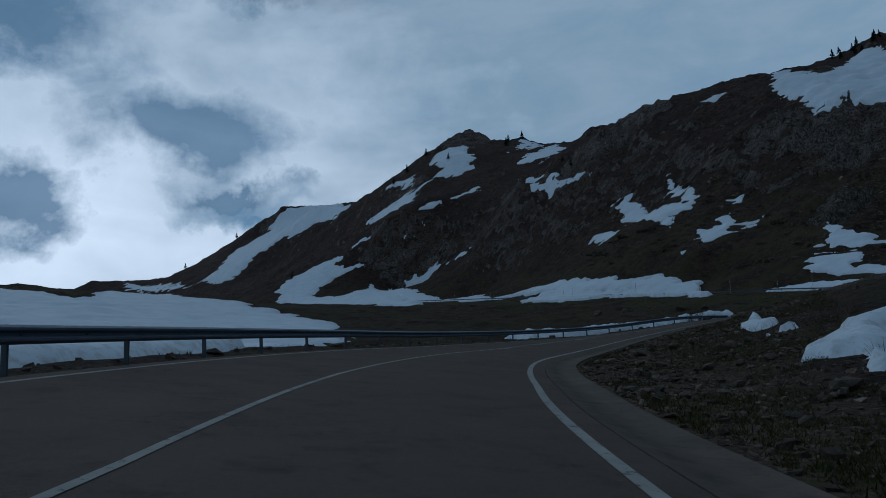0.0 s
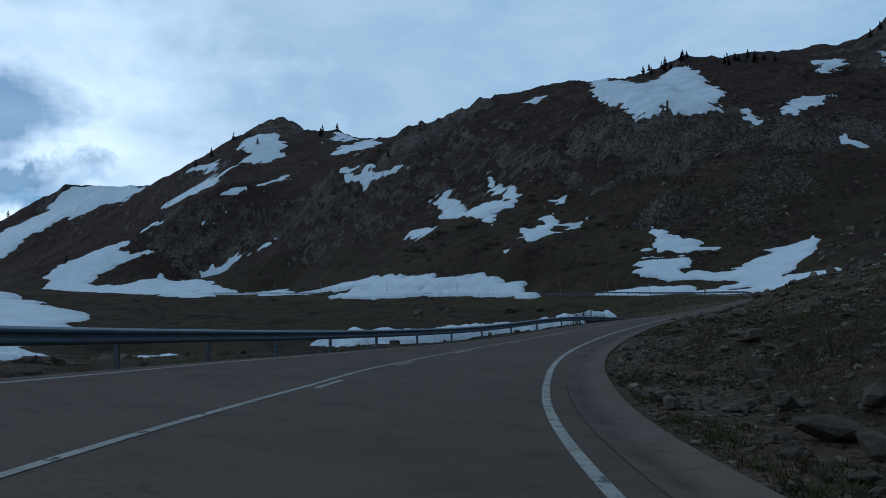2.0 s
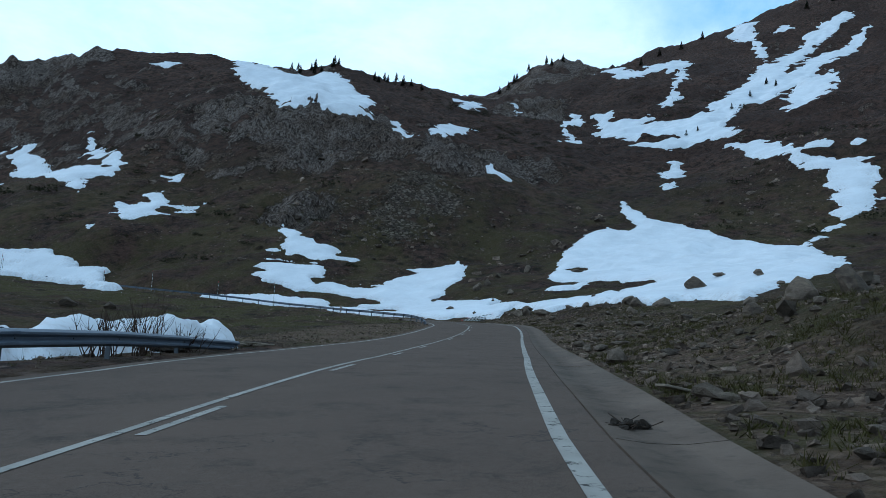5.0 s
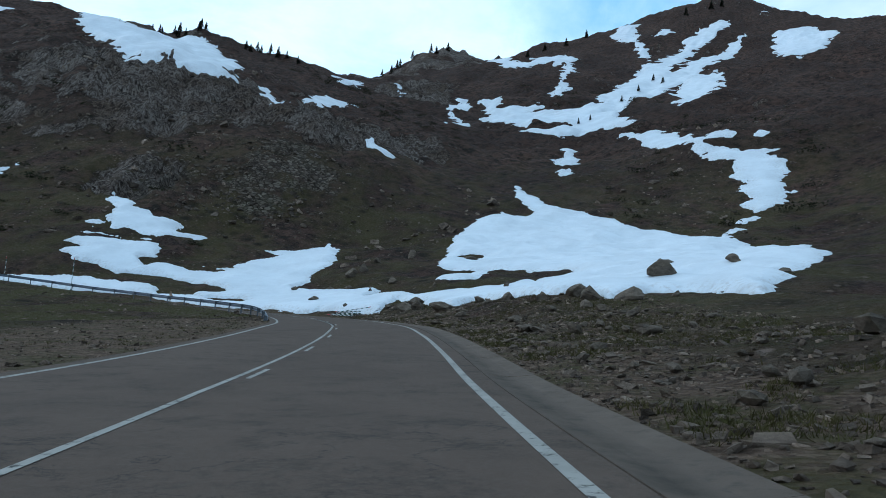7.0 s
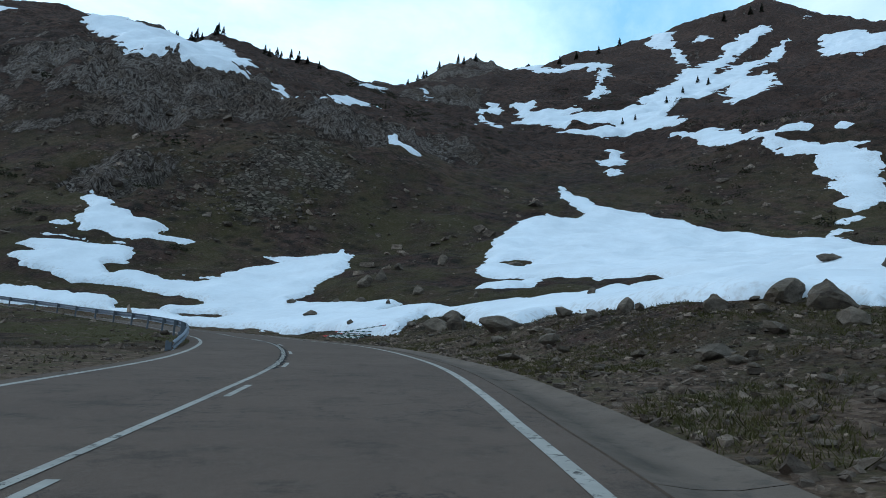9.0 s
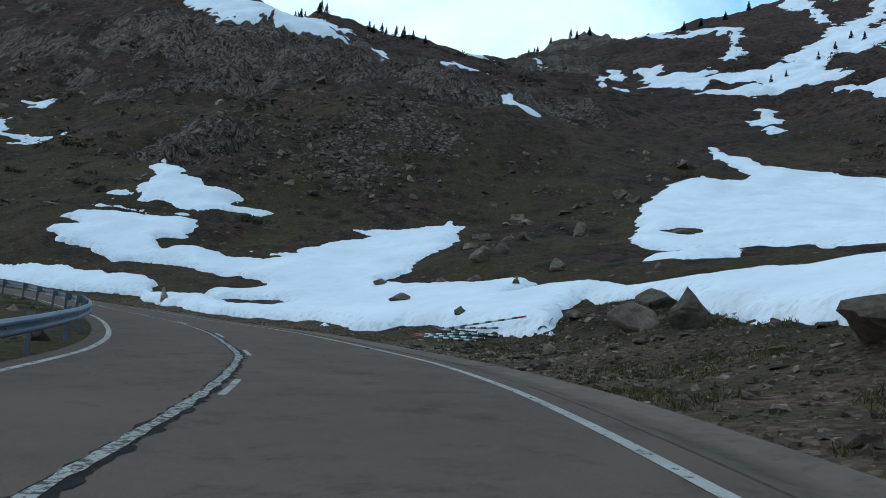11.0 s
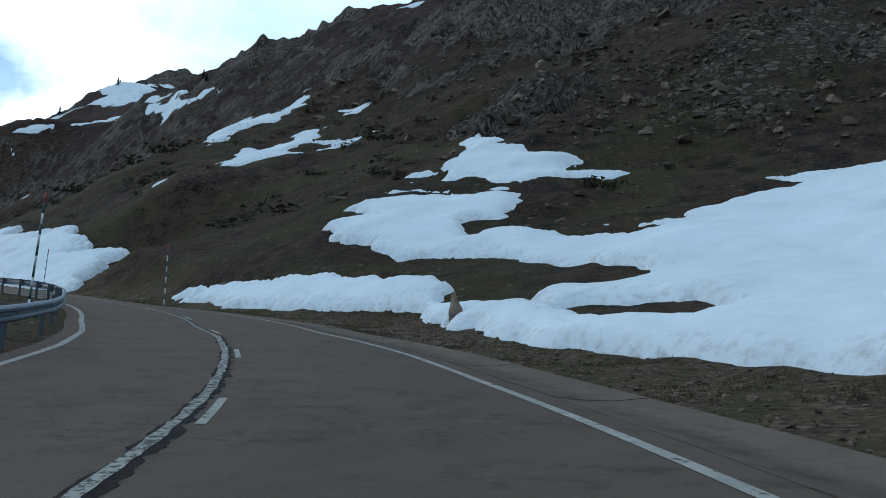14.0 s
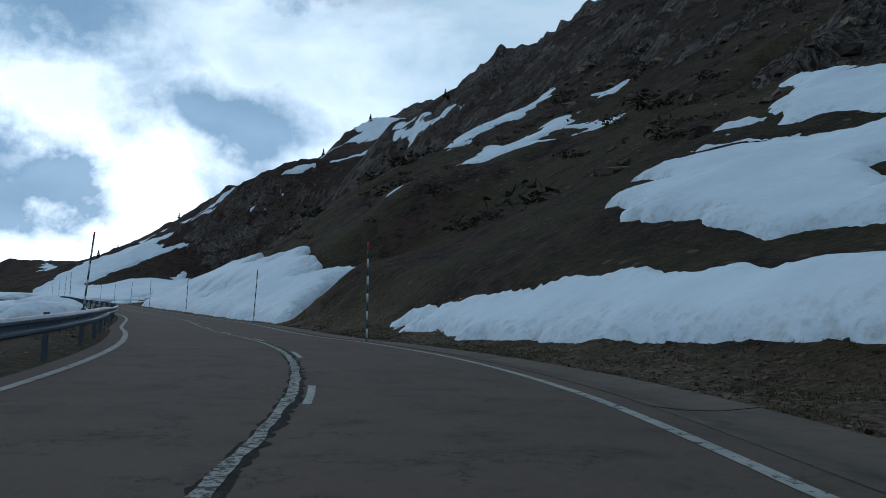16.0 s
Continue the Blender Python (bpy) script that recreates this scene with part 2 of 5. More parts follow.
FAR = [(31, 1700, 400), (-160, 1650, 250), (-60, 900, 140), (-30, 650, 95), (-140, 700, 70), (-260, 850, 70), (-380, 1000, 60), (20, 500,
    62), (-70, 500, 48), (-200, 450, 40), (300, 800, 260), (330, 620, 220), (560, 560, 290), (790, 260, 375), (760, 120, 330), (600, 180,
    240), (560, 330, 262), (420, 230, 170), (480, 110, 180), (430, 20, 150), (330, 40, 100), (560, -60, 240), (640, 330, 300), (700, 560,
    320), (250, 40, 70), (260, 500, 185), (300, 440, 188), (900, 300, 330), (800, 500, 300), (450, 260, 190)]
BASIN = [(-14, 10, -1.9), (-20, 40, -0.3), (-30, 60, 1.5), (0, 75, 3), (20, 90, 4.2), (45, 110, 6.2), (70, 130, 9), (88, 150, 12.2), (75, 175,
    14), (50, 150, 9.5), (20, 120, 7.5), (-20, 110, 8.5), (-45, 90, 9), (-60, 60, 8), (-50, 20, 3.5), (-70, 150, 18), (30, 200, 16), (60,
    215, 19), (-40, 230, 26), (10, 280, 28), (-110, 240, 34), (-60, -20, 1), (-120, 330, 48), (-200, 150, 32), (40, 330, 34)]
MOUND = [(16.2, 34.8, 1.2), (27.1, 34.3, 4.1), (19.9, 16.5, 1.1), (39.1, 48.7, 6.6), (57.7, 63.6, 8.5), (45, 66.3, 7.0), (51.6, 68.2, 7.85), (57, 71, 8.2), (64, 75.5, 8.5), (11.9, -1.5, 0.0), (10.5, -36.2,
    -1.7), (74.5, 73.3, 9.1), (40, 15, 6), (30, -20, 3), (70, 45, 9), (100, 60, 15), (110, 75, 15.5), (180, 20, 45), (100, -40, 20), (92, 88,
    11.8), (140, 70, 24)]
CREST_A = [(-187, 1248, 208.0), (-128, 1196, 226.7), (-96, 1221, 237.4), (-63, 1230, 288.4), (-16, 1691, 396.1), (193, 956, 326.1), (209, 923, 290.1), (252, 931, 293.5), (307, 951, 267.6), (366, 943, 314.8), (295, 418, 175.6), (21, 1040, 242.8), (44, 1016, 236.4), (359, 391, 188.4), (513, 470, 237.4), (541, 441, 202.6), (590, 443, 274.4), (626, 362, 279.5), (331, 886, 300.2), (222, 428, 163.9), (252, 362, 152.7), (302, 383, 167.1), (358, 369, 182.0), (621, 443, 300.4), (640, 419, 310.6)]
CREST_B = [(684, 330, 316.6), (774, 272, 370.9), (754, 198, 373.1), (210, 418, 161.8), (230, 404, 161.8), (235, 374, 154.9), (500, 435, 228.3), (567, 412, 262.2), (619, 413, 298.2), (605, 368, 268.8), (646, 363, 292.1), (748, 237, 360.1), (623, 337, 283.8), (723, 275, 340.2), (-8, 1028, 237.8), (158, 472, 125.9), (169, 433, 147.4), (179, 420, 140.8), (196, 417, 155.6), (-356, 1284, 186.6), (-261, 1245, 176.9), (-33, 650, 97.5), (-123, 1130, 197.6), (-61, 1061, 207.7), (83, 590, 140.6)]
CREST_C = [(105, 747, 209.2), (121, 737, 219.1), (177, 393, 127.8), (-252, 1357, 194.1), (-205, 1373, 231.1), (38, 1181, 275.4), (217, 957, 307.9), (282, 875, 261.0), (315, 446, 187.9), (332, 401, 192.3), (569, 584, 298.6), (46, 1095, 255.6), (242, 874, 283.4), (419, 914, 335.9), (597, 543, 286.8), (646, 521, 289.3), (638, 476, 289.6), (566, 330, 243.2), (233, 337, 138.6), (339, 351, 171.9), (628, 545, 298.6), (640, 500, 293.2), (361, 324, 159.7), (544, 336, 242.1), (647, 313, 298.0)]
CREST_D = [(223, 379, 150.9), (248, 313, 132.0), (371, 311, 160.2), (497, 377, 226.5), (-291, 1333, 192.6), (158, 958, 306.4), (-236, 1271, 186.7), (-100, 1273, 274.5), (253, 785, 244.6), (45, 1052, 244.5), (233, 727, 225.9), (236, 391, 160.1), (473, 389, 207.7), (672, 386, 304.5), (496, 397, 224.2), (446, 357, 200.0), (704, 420, 324.2), (693, 385, 314.0), (743, 276, 351.3), (404, 353, 182.6), (-187, 1171, 183.3), (-86, 1189, 236.3), (187, 432, 152.3)]
OUTSIDE = [(-900, 2600, 200), (200, 2600, 300), (900, 1900, 300), (1400, 1100, 300), (1500, 300, 350), (1300, -500, 300), (500, -600, 200), (-300, -500, -60), (-900, 0, -40), (-1100, 900, 20), (100, -300, 25)]


CRAGS = [(212, 206, 12), (232, 198, 13), (196, 232, 14), (179, 241, 12), (190, 262, 16), (178, 282, 15), (208, 250, 14), (235, 315, 24), (225, 224, 9),
         (360, 282, 22), (420, 350, 26), (506, 368, 50), (660, 440, 60), (190, 949, 50), (422, 928, 90), (170, 430, 26), (155, 212, 6)]
TALUS = [(172, 194, 7), (181, 189, 7), (165, 187, 5), (188, 200, 6), (158, 206, 5), (110, 107, 5), (39, 49, 8)]


def crag_at(x, y):
    """How much bare crag there is at places, from none to one."""
    out = np.zeros(np.shape(x))
    for cx, cy, reach in CRAGS:
        out = np.maximum(out, np.exp(-((x - cx) ** 2 + (y - cy) ** 2) / (2 * reach**2)))
    return ease((out + 0.25 * rough(x / 25, y / 25, 3, 91) - 0.25) / 0.45)


class Terrain:
    """Heights by a smooth sheet through the plan's places, with the road cut into it and relief on it."""

    def __init__(self):
        s = np.arange(0, END, 14.0)
        left, right = at_road(s, off(LEFT, s) - 1.0), at_road(s, off(RIGHT, s) + 2.0)
        known = np.vstack([FOOT, SLOPE, FACE, RIDGE, FAR, BASIN, MOUND, OUTSIDE, CREST_A, CREST_B, CREST_C, CREST_D, left, right])
        self.xy, z = known[:, :2], known[:, 2]
        n = len(z)
        far = np.linalg.norm(self.xy[:, None] - self.xy[None], axis=2)
        a = np.zeros((n + 3, n + 3))
        a[:n, :n] = far - 1.6 * np.eye(n)
        a[:n, n] = a[n, :n] = 1
        a[:n, n + 1:], a[n + 1:, :n] = self.xy, self.xy.T
        self.w = np.linalg.solve(a, np.r_[z, 0, 0, 0])

    def sheet(self, x, y):
        out = np.empty(x.shape)
        flat, fx, fy = out.ravel(), x.ravel(), y.ravel()
        for i in range(0, len(fx), 20000):
            j = slice(i, i + 20000)
            r = np.sqrt((fx[j, None] - self.xy[:, 0]) ** 2 + (fy[j, None] - self.xy[:, 1]) ** 2)
            flat[j] = r @ self.w[:-3] + self.w[-3] + self.w[-2] * fx[j] + self.w[-1] * fy[j]
        return flat.reshape(x.shape)

    def beside_road(self, x, y):
        """How far along and to the right of the car's line places lie."""
        s, lateral = np.empty(x.shape), np.empty(x.shape)
        fs, fl, fx, fy = s.ravel(), lateral.ravel(), x.ravel(), y.ravel()
        for i in range(0, len(fx), 8000):
            j = slice(i, i + 8000)
            r = (fx[j, None] - LINE[:, 0]) ** 2 + (fy[j, None] - LINE[:, 1]) ** 2
            k = r.argmin(1)
            ox, oy = fx[j] - LINE[k, 0], fy[j] - LINE[k, 1]
            fs[j] = S_AT[k] + ox * WAY[k, 0] + oy * WAY[k, 1]
            fl[j] = ox * SIDE[k, 0] + oy * SIDE[k, 1]
            past = (k == 0) | (k == len(LINE) - 1)
            fl[j] = np.where(past, np.sqrt(r.min(1)) + 8, fl[j])
        return fs.reshape(x.shape), fl.reshape(x.shape)

    def height(self, x, y):
        z = self.sheet(x, y)
        s, lateral = self.beside_road(x, y)
        left = off(LEFT, s) - 0.5 - 9.5 * ease((s - 144) / 14) * ease((194 - s) / 14)
        right = off(RIGHT, s) + 1.45 + 0.5 * ease((s - 200) / 30)
        out = np.maximum(left - lateral, lateral - right)
        wild = ease(out / 30)
        rocky = ease((z - 40) / 60)
        relief = rough(x / 70, y / 70, 3, 5) * 1.6 * rocky + np.abs(rough(x / 26, y / 26, 4, 11)) * 2.2 * (rocky + 0.25 * wild) - 1.1 * rocky
        relief += rough(x / 7, y / 7, 3, 21) * (0.16 + 0.35 * wild + 0.5 * rocky)
        relief += rough(x / 1.7, y / 1.7, 2, 31) * 0.09
        crag = crag_at(x, y) * wild * (1 - 0.55 * ease((np.hypot(x - 640, y - 430) - 30) / -60))
        wide = 1.0 + ease((np.hypot(x - 90, y - 120) - 300) / 300) * 2.5
        across, along = (x - y) * 0.7071, (x + y) * 0.7071
        ribs = np.abs(rough(across / (6.5 * wide) + 0.4 * rough(x / 20, y / 20, 2, 95), along / (26 * wide), 3, 93))
        shelf = (z + 4 * rough(x / 30, y / 30, 2, 97)) / (7.0 * wide)
        step = np.floor(shelf) + ease((shelf - np.floor(shelf) - 0.35) / 0.4) - shelf
        relief += crag * np.sqrt(wide) * (3.0 * (0.24 - ribs) + 2.4 * step - 0.3 + 0.45 * rough(x / (5 * wide), y / (5 * wide), 2, 99))
        road = at_road(s, lateral)[..., 2]
        blend = ease((out - 0.3) / 6.0)
        return np.where(out < 0, road - 0.07, (road - 0.07) * (1 - blend) + z * blend + relief * ease((out - 0.15) / 3.0) + 0.10 * ease(out / 0.6) * (1 - blend))


def steps(lo, hi, first, last, step, growth):
    """Grid lines: even from lo to hi, then ever wider out to first and last."""
    mid = np.arange(lo, hi + step / 2, step)
    down, up, d = [], [], step
    while mid[0] - sum(down) > first:
        d *= 1 + growth
        down.append(d)
    d = step
    while mid[-1] + sum(up) < last:
        d *= 1 + growth
        up.append(d)
    return np.r_[(mid[0] - np.cumsum(down))[::-1], mid, mid[-1] + np.cumsum(up)]


TERRAIN = Terrain()
GX = steps(-22, 172, -1500, 1700, 0.8, 0.0135)
GY = steps(-12, 236, -900, 2100, 0.8, 0.0125)
MX, MY = np.meshgrid(GX, GY)
MZ = TERRAIN.height(MX, MY)
# ---- terrain, end ----


def ground_at(x, y):
    """The ground's height at places, on the faces of its mesh."""
    x, y = np.asarray(x, float), np.asarray(y, float)
    j = np.clip(np.searchsorted(GX, x, side="right") - 1, 0, len(GX) - 2)
    i = np.clip(np.searchsorted(GY, y, side="right") - 1, 0, len(GY) - 2)
    u, v = (x - GX[j]) / (GX[j + 1] - GX[j]), (y - GY[i]) / (GY[i + 1] - GY[i])
    a, b, c, d = MZ[i, j], MZ[i, j + 1], MZ[i + 1, j + 1], MZ[i + 1, j]
    return np.where(u >= v, a + u * (b - a) + v * (c - b), a + v * (d - a) + u * (c - d))


def sheet_mesh(name, x, y, z, keep=None):
    """A grid as a mesh of triangles; keep: which cells are built."""
    h, w = x.shape
    idx = np.arange(h * w).reshape(h, w)
    a, b, c, d = (q.ravel() for q in (idx[:-1, :-1], idx[:-1, 1:], idx[1:, 1:], idx[1:, :-1]))
    if keep is not None:
        a, b, c, d = (q[keep.ravel()] for q in (a, b, c, d))
    tris = np.stack([a, b, c, a, c, d], 1).reshape(-1, 3)
    used, inverse = np.unique(tris, return_inverse=True)
    return soup(name, np.stack([x, y, z], -1).reshape(-1, 3)[used], inverse.reshape(-1, 3), True), used


def soup(name, co, tris, smooth=False):
    me = bpy.data.meshes.new(name)
    me.vertices.add(len(co))
    me.vertices.foreach_set("co", np.ascontiguousarray(co, dtype=np.float32).ravel())
    n = len(tris)
    me.loops.add(3 * n)
    me.loops.foreach_set("vertex_index", np.ascontiguousarray(tris, dtype=np.int32).ravel())
    me.polygons.add(n)
    me.polygons.foreach_set("loop_start", np.arange(0, 3 * n, 3, dtype=np.int32))
    me.polygons.foreach_set("use_smooth", np.full(n, smooth))
    me.update(calc_edges=True)
    return me


def spread(me, name, values):
    at = me.attributes.new(name, "FLOAT", "POINT")
    at.data.foreach_set("value", np.ascontiguousarray(values, dtype=np.float32).ravel())


# ---- materials ----
class Nodes:
    """Short names for the nodes of one material."""

    def __init__(self, name, roughness=0.9, spec=0.2, metal=0.0):
        self.mat = bpy.data.materials.new(name)
        self.mat.use_nodes = True
        self.t = self.mat.node_tree
        self.b = self.t.nodes["Principled BSDF"]
        self.b.inputs["Roughness"].default_value, self.b.inputs["Specular IOR Level"].default_value = roughness, spec
        self.b.inputs["Metallic"].default_value = metal
        self.place = self.t.nodes.new("ShaderNodeNewGeometry").outputs["Position"]

    def put(self, socket, v):
        if isinstance(v, (int, float)):
            socket.default_value = v
        elif isinstance(v, tuple):
            socket.default_value = (*v, 1) if len(v) == 3 and socket.type == "RGBA" else v
        else:
            self.t.links.new(v, socket)

    def noise(self, scale, detail=4, rough_value=0.55, stretch=(1, 1, 1), distortion=0.0, where=None):
        m = self.t.nodes.new("ShaderNodeMapping")
        m.inputs["Scale"].default_value = stretch
        self.t.links.new(where or self.place, m.inputs["Vector"])
        n = self.t.nodes.new("ShaderNodeTexNoise")
        n.inputs["Scale"].default_value, n.inputs["Detail"].default_value = scale, detail
        n.inputs["Roughness"].default_value, n.inputs["Distortion"].default_value = rough_value, distortion
        self.t.links.new(m.outputs["Vector"], n.inputs["Vector"])
        return n.outputs["Fac"]

    def cells(self, scale, feature="F1", out="Distance"):
        n = self.t.nodes.new("ShaderNodeTexVoronoi")
        n.feature, n.inputs["Scale"].default_value = feature, scale
        self.t.links.new(self.place, n.inputs["Vector"])
        return n.outputs[out]

    def ramp(self, v, *stops):
        r = self.t.nodes.new("ShaderNodeValToRGB")
        while len(r.color_ramp.elements) < len(stops):
            r.color_ramp.elements.new(0.5)
        for e, (p, c) in zip(r.color_ramp.elements, stops):
            e.position, e.color = p, ((c, c, c, 1) if isinstance(c, (int, float)) else (*c, 1))
        self.t.links.new(v, r.inputs["Fac"])
        return r.outputs["Color"]

    def mix(self, f, a, b, kind="MIX"):
        n = self.t.nodes.new("ShaderNodeMix")
        n.data_type, n.blend_type = "RGBA", kind
        for socket, v in ((n.inputs["Factor"], f), (n.inputs[6], a), (n.inputs[7], b)):
            self.put(socket, v)
        return n.outputs[2]

    def calc(self, kind, a, b=0.0):
        n = self.t.nodes.new("ShaderNodeMath")
        n.operation, n.use_clamp = kind, False
        self.put(n.inputs[0], a)
        self.put(n.inputs[1], b)
        return n.outputs[0]

    def attr(self, name):
        n = self.t.nodes.new("ShaderNodeAttribute")
        n.attribute_name = name
        return n.outputs["Fac"]

    def chance(self, island=False):
        if island:
            return self.t.nodes.new("ShaderNodeNewGeometry").outputs["Random Per Island"]
        return self.t.nodes.new("ShaderNodeObjectInfo").outputs["Random"]

    def done(self, colour, height=None, bump=0.3, far=0.1, roughness=None):
        self.put(self.b.inputs["Base Color"], colour)
        if roughness is not None:
            self.put(self.b.inputs["Roughness"], roughness)
        if height is not None:
            n = self.t.nodes.new("ShaderNodeBump")
            n.inputs["Strength"].default_value, n.inputs["Distance"].default_value = bump, far
            self.t.links.new(height, n.inputs["Height"])
            self.t.links.new(n.outputs["Normal"], self.b.inputs["Normal"])
        return self.mat


def make_ground():
    k = Nodes("turf_and_rock", 0.95, 0.1)
    large, mid, fine = k.noise(0.035, 5), k.noise(0.45, 9, 0.74), k.noise(2.6, 8, 0.78)
    turf = k.mix(k.ramp(large, (0.38, 0), (0.62, 1)), (0.045, 0.0235, 0.018), (0.087, 0.048, 0.035))
    turf = k.mix(k.ramp(mid, (0.44, 0), (0.58, 1)), turf, (0.0145, 0.0095, 0.008))
    green = k.calc("MULTIPLY", k.ramp(k.noise(0.11, 6, 0.62), (0.40, 0), (0.58, 1)), k.attr("green"))
    turf = k.mix(green, turf, (0.060, 0.053, 0.017))
    turf = k.mix(k.ramp(fine, (0.46, 0), (0.72, 0.7)), turf, (0.120, 0.082, 0.062))
    litter = k.calc("MULTIPLY", k.ramp(k.cells(0.8), (0.10, 1), (0.20, 0)), k.ramp(k.noise(0.06, 5, 0.6), (0.46, 0), (0.6, 1)))
    turf = k.mix(litter, turf, (0.1624, 0.1196, 0.0966))
    tufted = k.calc("MULTIPLY", k.ramp(k.cells(0.33), (0.18, 1), (0.42, 0)), k.ramp(k.noise(0.05, 5, 0.6), (0.50, 0), (0.6, 1)))
    turf = k.mix(k.calc("MULTIPLY", tufted, 0.8), turf, (0.014, 0.012, 0.008))
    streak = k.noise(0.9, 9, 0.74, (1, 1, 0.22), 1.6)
    strata = k.noise(0.22, 9, 0.72, (1, 0.8, 0.4), 1.0)
    rock = k.mix(k.ramp(strata, (0.38, 0), (0.64, 1)), (0.04872, 0.0343, 0.0276), (0.145, 0.1058, 0.08648))
    rock = k.mix(k.ramp(streak, (0.47, 0), (0.58, 1)), rock, (0.28, 0.235, 0.205))
    rock = k.mix(k.ramp(k.noise(0.07, 6, 0.6), (0.45, 0), (0.62, 1)), rock, k.mix(1.0, rock, (0.55, 0.48, 0.42), "MULTIPLY"))
    # crevice shade painted in: the streaks' low parts, also sunk by the bump, go near black
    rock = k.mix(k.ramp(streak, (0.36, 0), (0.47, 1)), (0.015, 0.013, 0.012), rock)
    edge = k.ramp(k.calc("ADD", k.attr("rock"), k.calc("MULTIPLY", k.calc("SUBTRACT", k.noise(0.14, 9, 0.72), 0.5), 1.7)), (0.46, 0), (0.58, 1))
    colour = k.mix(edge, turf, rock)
    slabs = k.mix(k.ramp(k.cells(0.95, "F1", "Color"), (0.25, 0), (0.8, 1)), (0.065, 0.052, 0.041), (0.25, 0.21, 0.172))
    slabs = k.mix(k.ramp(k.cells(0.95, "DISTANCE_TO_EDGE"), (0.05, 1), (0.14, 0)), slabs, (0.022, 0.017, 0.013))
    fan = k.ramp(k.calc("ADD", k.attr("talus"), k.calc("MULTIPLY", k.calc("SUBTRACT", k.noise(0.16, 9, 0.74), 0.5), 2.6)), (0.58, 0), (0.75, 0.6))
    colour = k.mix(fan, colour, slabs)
    stones = k.cells(9.0, "F1", "Color")
    pebble = k.mix(k.ramp(k.noise(4.5, 9, 0.78), (0.40, 0), (0.64, 1)), (0.043, 0.027, 0.018), (0.155, 0.104, 0.074))
    pebble = k.mix(0.45, pebble, k.ramp(stones, (0.2, (0.036, 0.021, 0.014)), (0.6, (0.094, 0.060, 0.041)), (0.9, (0.24, 0.170, 0.125))))
    moss = k.calc("MULTIPLY", k.ramp(k.noise(0.7, 7, 0.68), (0.47, 0), (0.60, 1)), 0.85)
    pebble = k.mix(moss, pebble, k.mix(fine, (0.028, 0.024, 0.009), (0.080, 0.065, 0.028)))
    dirt = k.ramp(k.calc("ADD", k.attr("gravel"), k.calc("MULTIPLY", k.calc("SUBTRACT", k.noise(0.5, 6, 0.65), 0.5), 1.1)), (0.40, 0), (0.62, 1))
    colour = k.mix(dirt, colour, pebble)
    height = k.calc("ADD", k.calc("MULTIPLY", k.noise(1.6, 8, 0.7), 1.0), k.calc("MULTIPLY", k.cells(7.0), 0.35))
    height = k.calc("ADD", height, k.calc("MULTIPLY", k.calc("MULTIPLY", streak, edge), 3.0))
    height = k.calc("MULTIPLY", height, k.calc("SUBTRACT", 1.0, k.calc("MULTIPLY", k.attr("gravel"), 0.75)))
    return k.done(colour, height, 1.0, 0.7)


def make_snow():
    k = Nodes("snow", 0.75, 0.25)
    k.b.inputs["Subsurface Weight"].default_value = 0.0
    big, small = k.noise(0.22, 5, 0.6), k.noise(2.6, 6, 0.65)
    snow = k.mix(k.ramp(big, (0.35, 0), (0.7, 1)), (0.63, 0.675, 0.72), (0.53, 0.57, 0.61))
    grit = k.calc("MULTIPLY", k.ramp(small, (0.48, 0), (0.78, 1)), k.ramp(k.attr("rim"), (0.0, 1), (1.0, 0.12)))
    snow = k.mix(k.calc("MULTIPLY", grit, 0.75), snow, (0.27, 0.20, 0.16))
    return k.done(snow, k.calc("ADD", k.calc("MULTIPLY", k.noise(1.2, 5, 0.6, (1, 1, 1)), 1.0), k.calc("MULTIPLY", small, 0.4)), 0.35, 0.25)


def make_asphalt():
    k = Nodes("worn_asphalt", 0.9, 0.12)
    base = k.mix(k.ramp(k.noise(0.3, 7, 0.68, (1, 1, 1), 0.6), (0.36, 0), (0.64, 1)), (0.04812, 0.03228, 0.02413), (0.07925, 0.0544, 0.04097))
    base = k.mix(k.ramp(k.noise(120.0, 2, 0.5), (0.35, 0), (0.75, 1)), base, (0.1189, 0.08728, 0.06959))
    base = k.mix(k.ramp(k.noise(1.1, 8, 0.74), (0.52, 0), (0.72, 0.8)), base, (0.02684, 0.02196, 0.0183))
    base = k.mix(k.ramp(k.noise(14.0, 6, 0.8), (0.50, 0), (0.70, 0.7)), base, (0.1074, 0.0854, 0.06832))
    crack = k.ramp(k.noise(0.45, 9, 0.66), (0.4955, 0), (0.4985, 1), (0.5015, 1), (0.5045, 0))
    crack = k.calc("MULTIPLY", crack, k.ramp(k.noise(0.13, 3, 0.5, distortion=1.0), (0.50, 0), (0.56, 1)))
    base = k.mix(k.calc("MULTIPLY", crack, 0.9), base, (0.01708, 0.01586, 0.01586))
    return k.done(base, k.noise(90.0, 3, 0.6), 0.4, 0.01)


def make_paint(name="worn_road_paint", worn=0.55, size=6.0):
    k = Nodes(name, 0.85, 0.15)
    wear = k.ramp(k.noise(size, 8, 0.75), (worn, 0), (worn + 0.07, 1))
    base = k.mix(k.ramp(k.noise(1.3, 5, 0.6), (0.3, 0), (0.7, 1)), (0.33, 0.315, 0.285), (0.22, 0.21, 0.19))
    return k.done(k.mix(wear, base, (0.045, 0.042, 0.038)), k.noise(60.0, 3, 0.6), 0.3, 0.008)


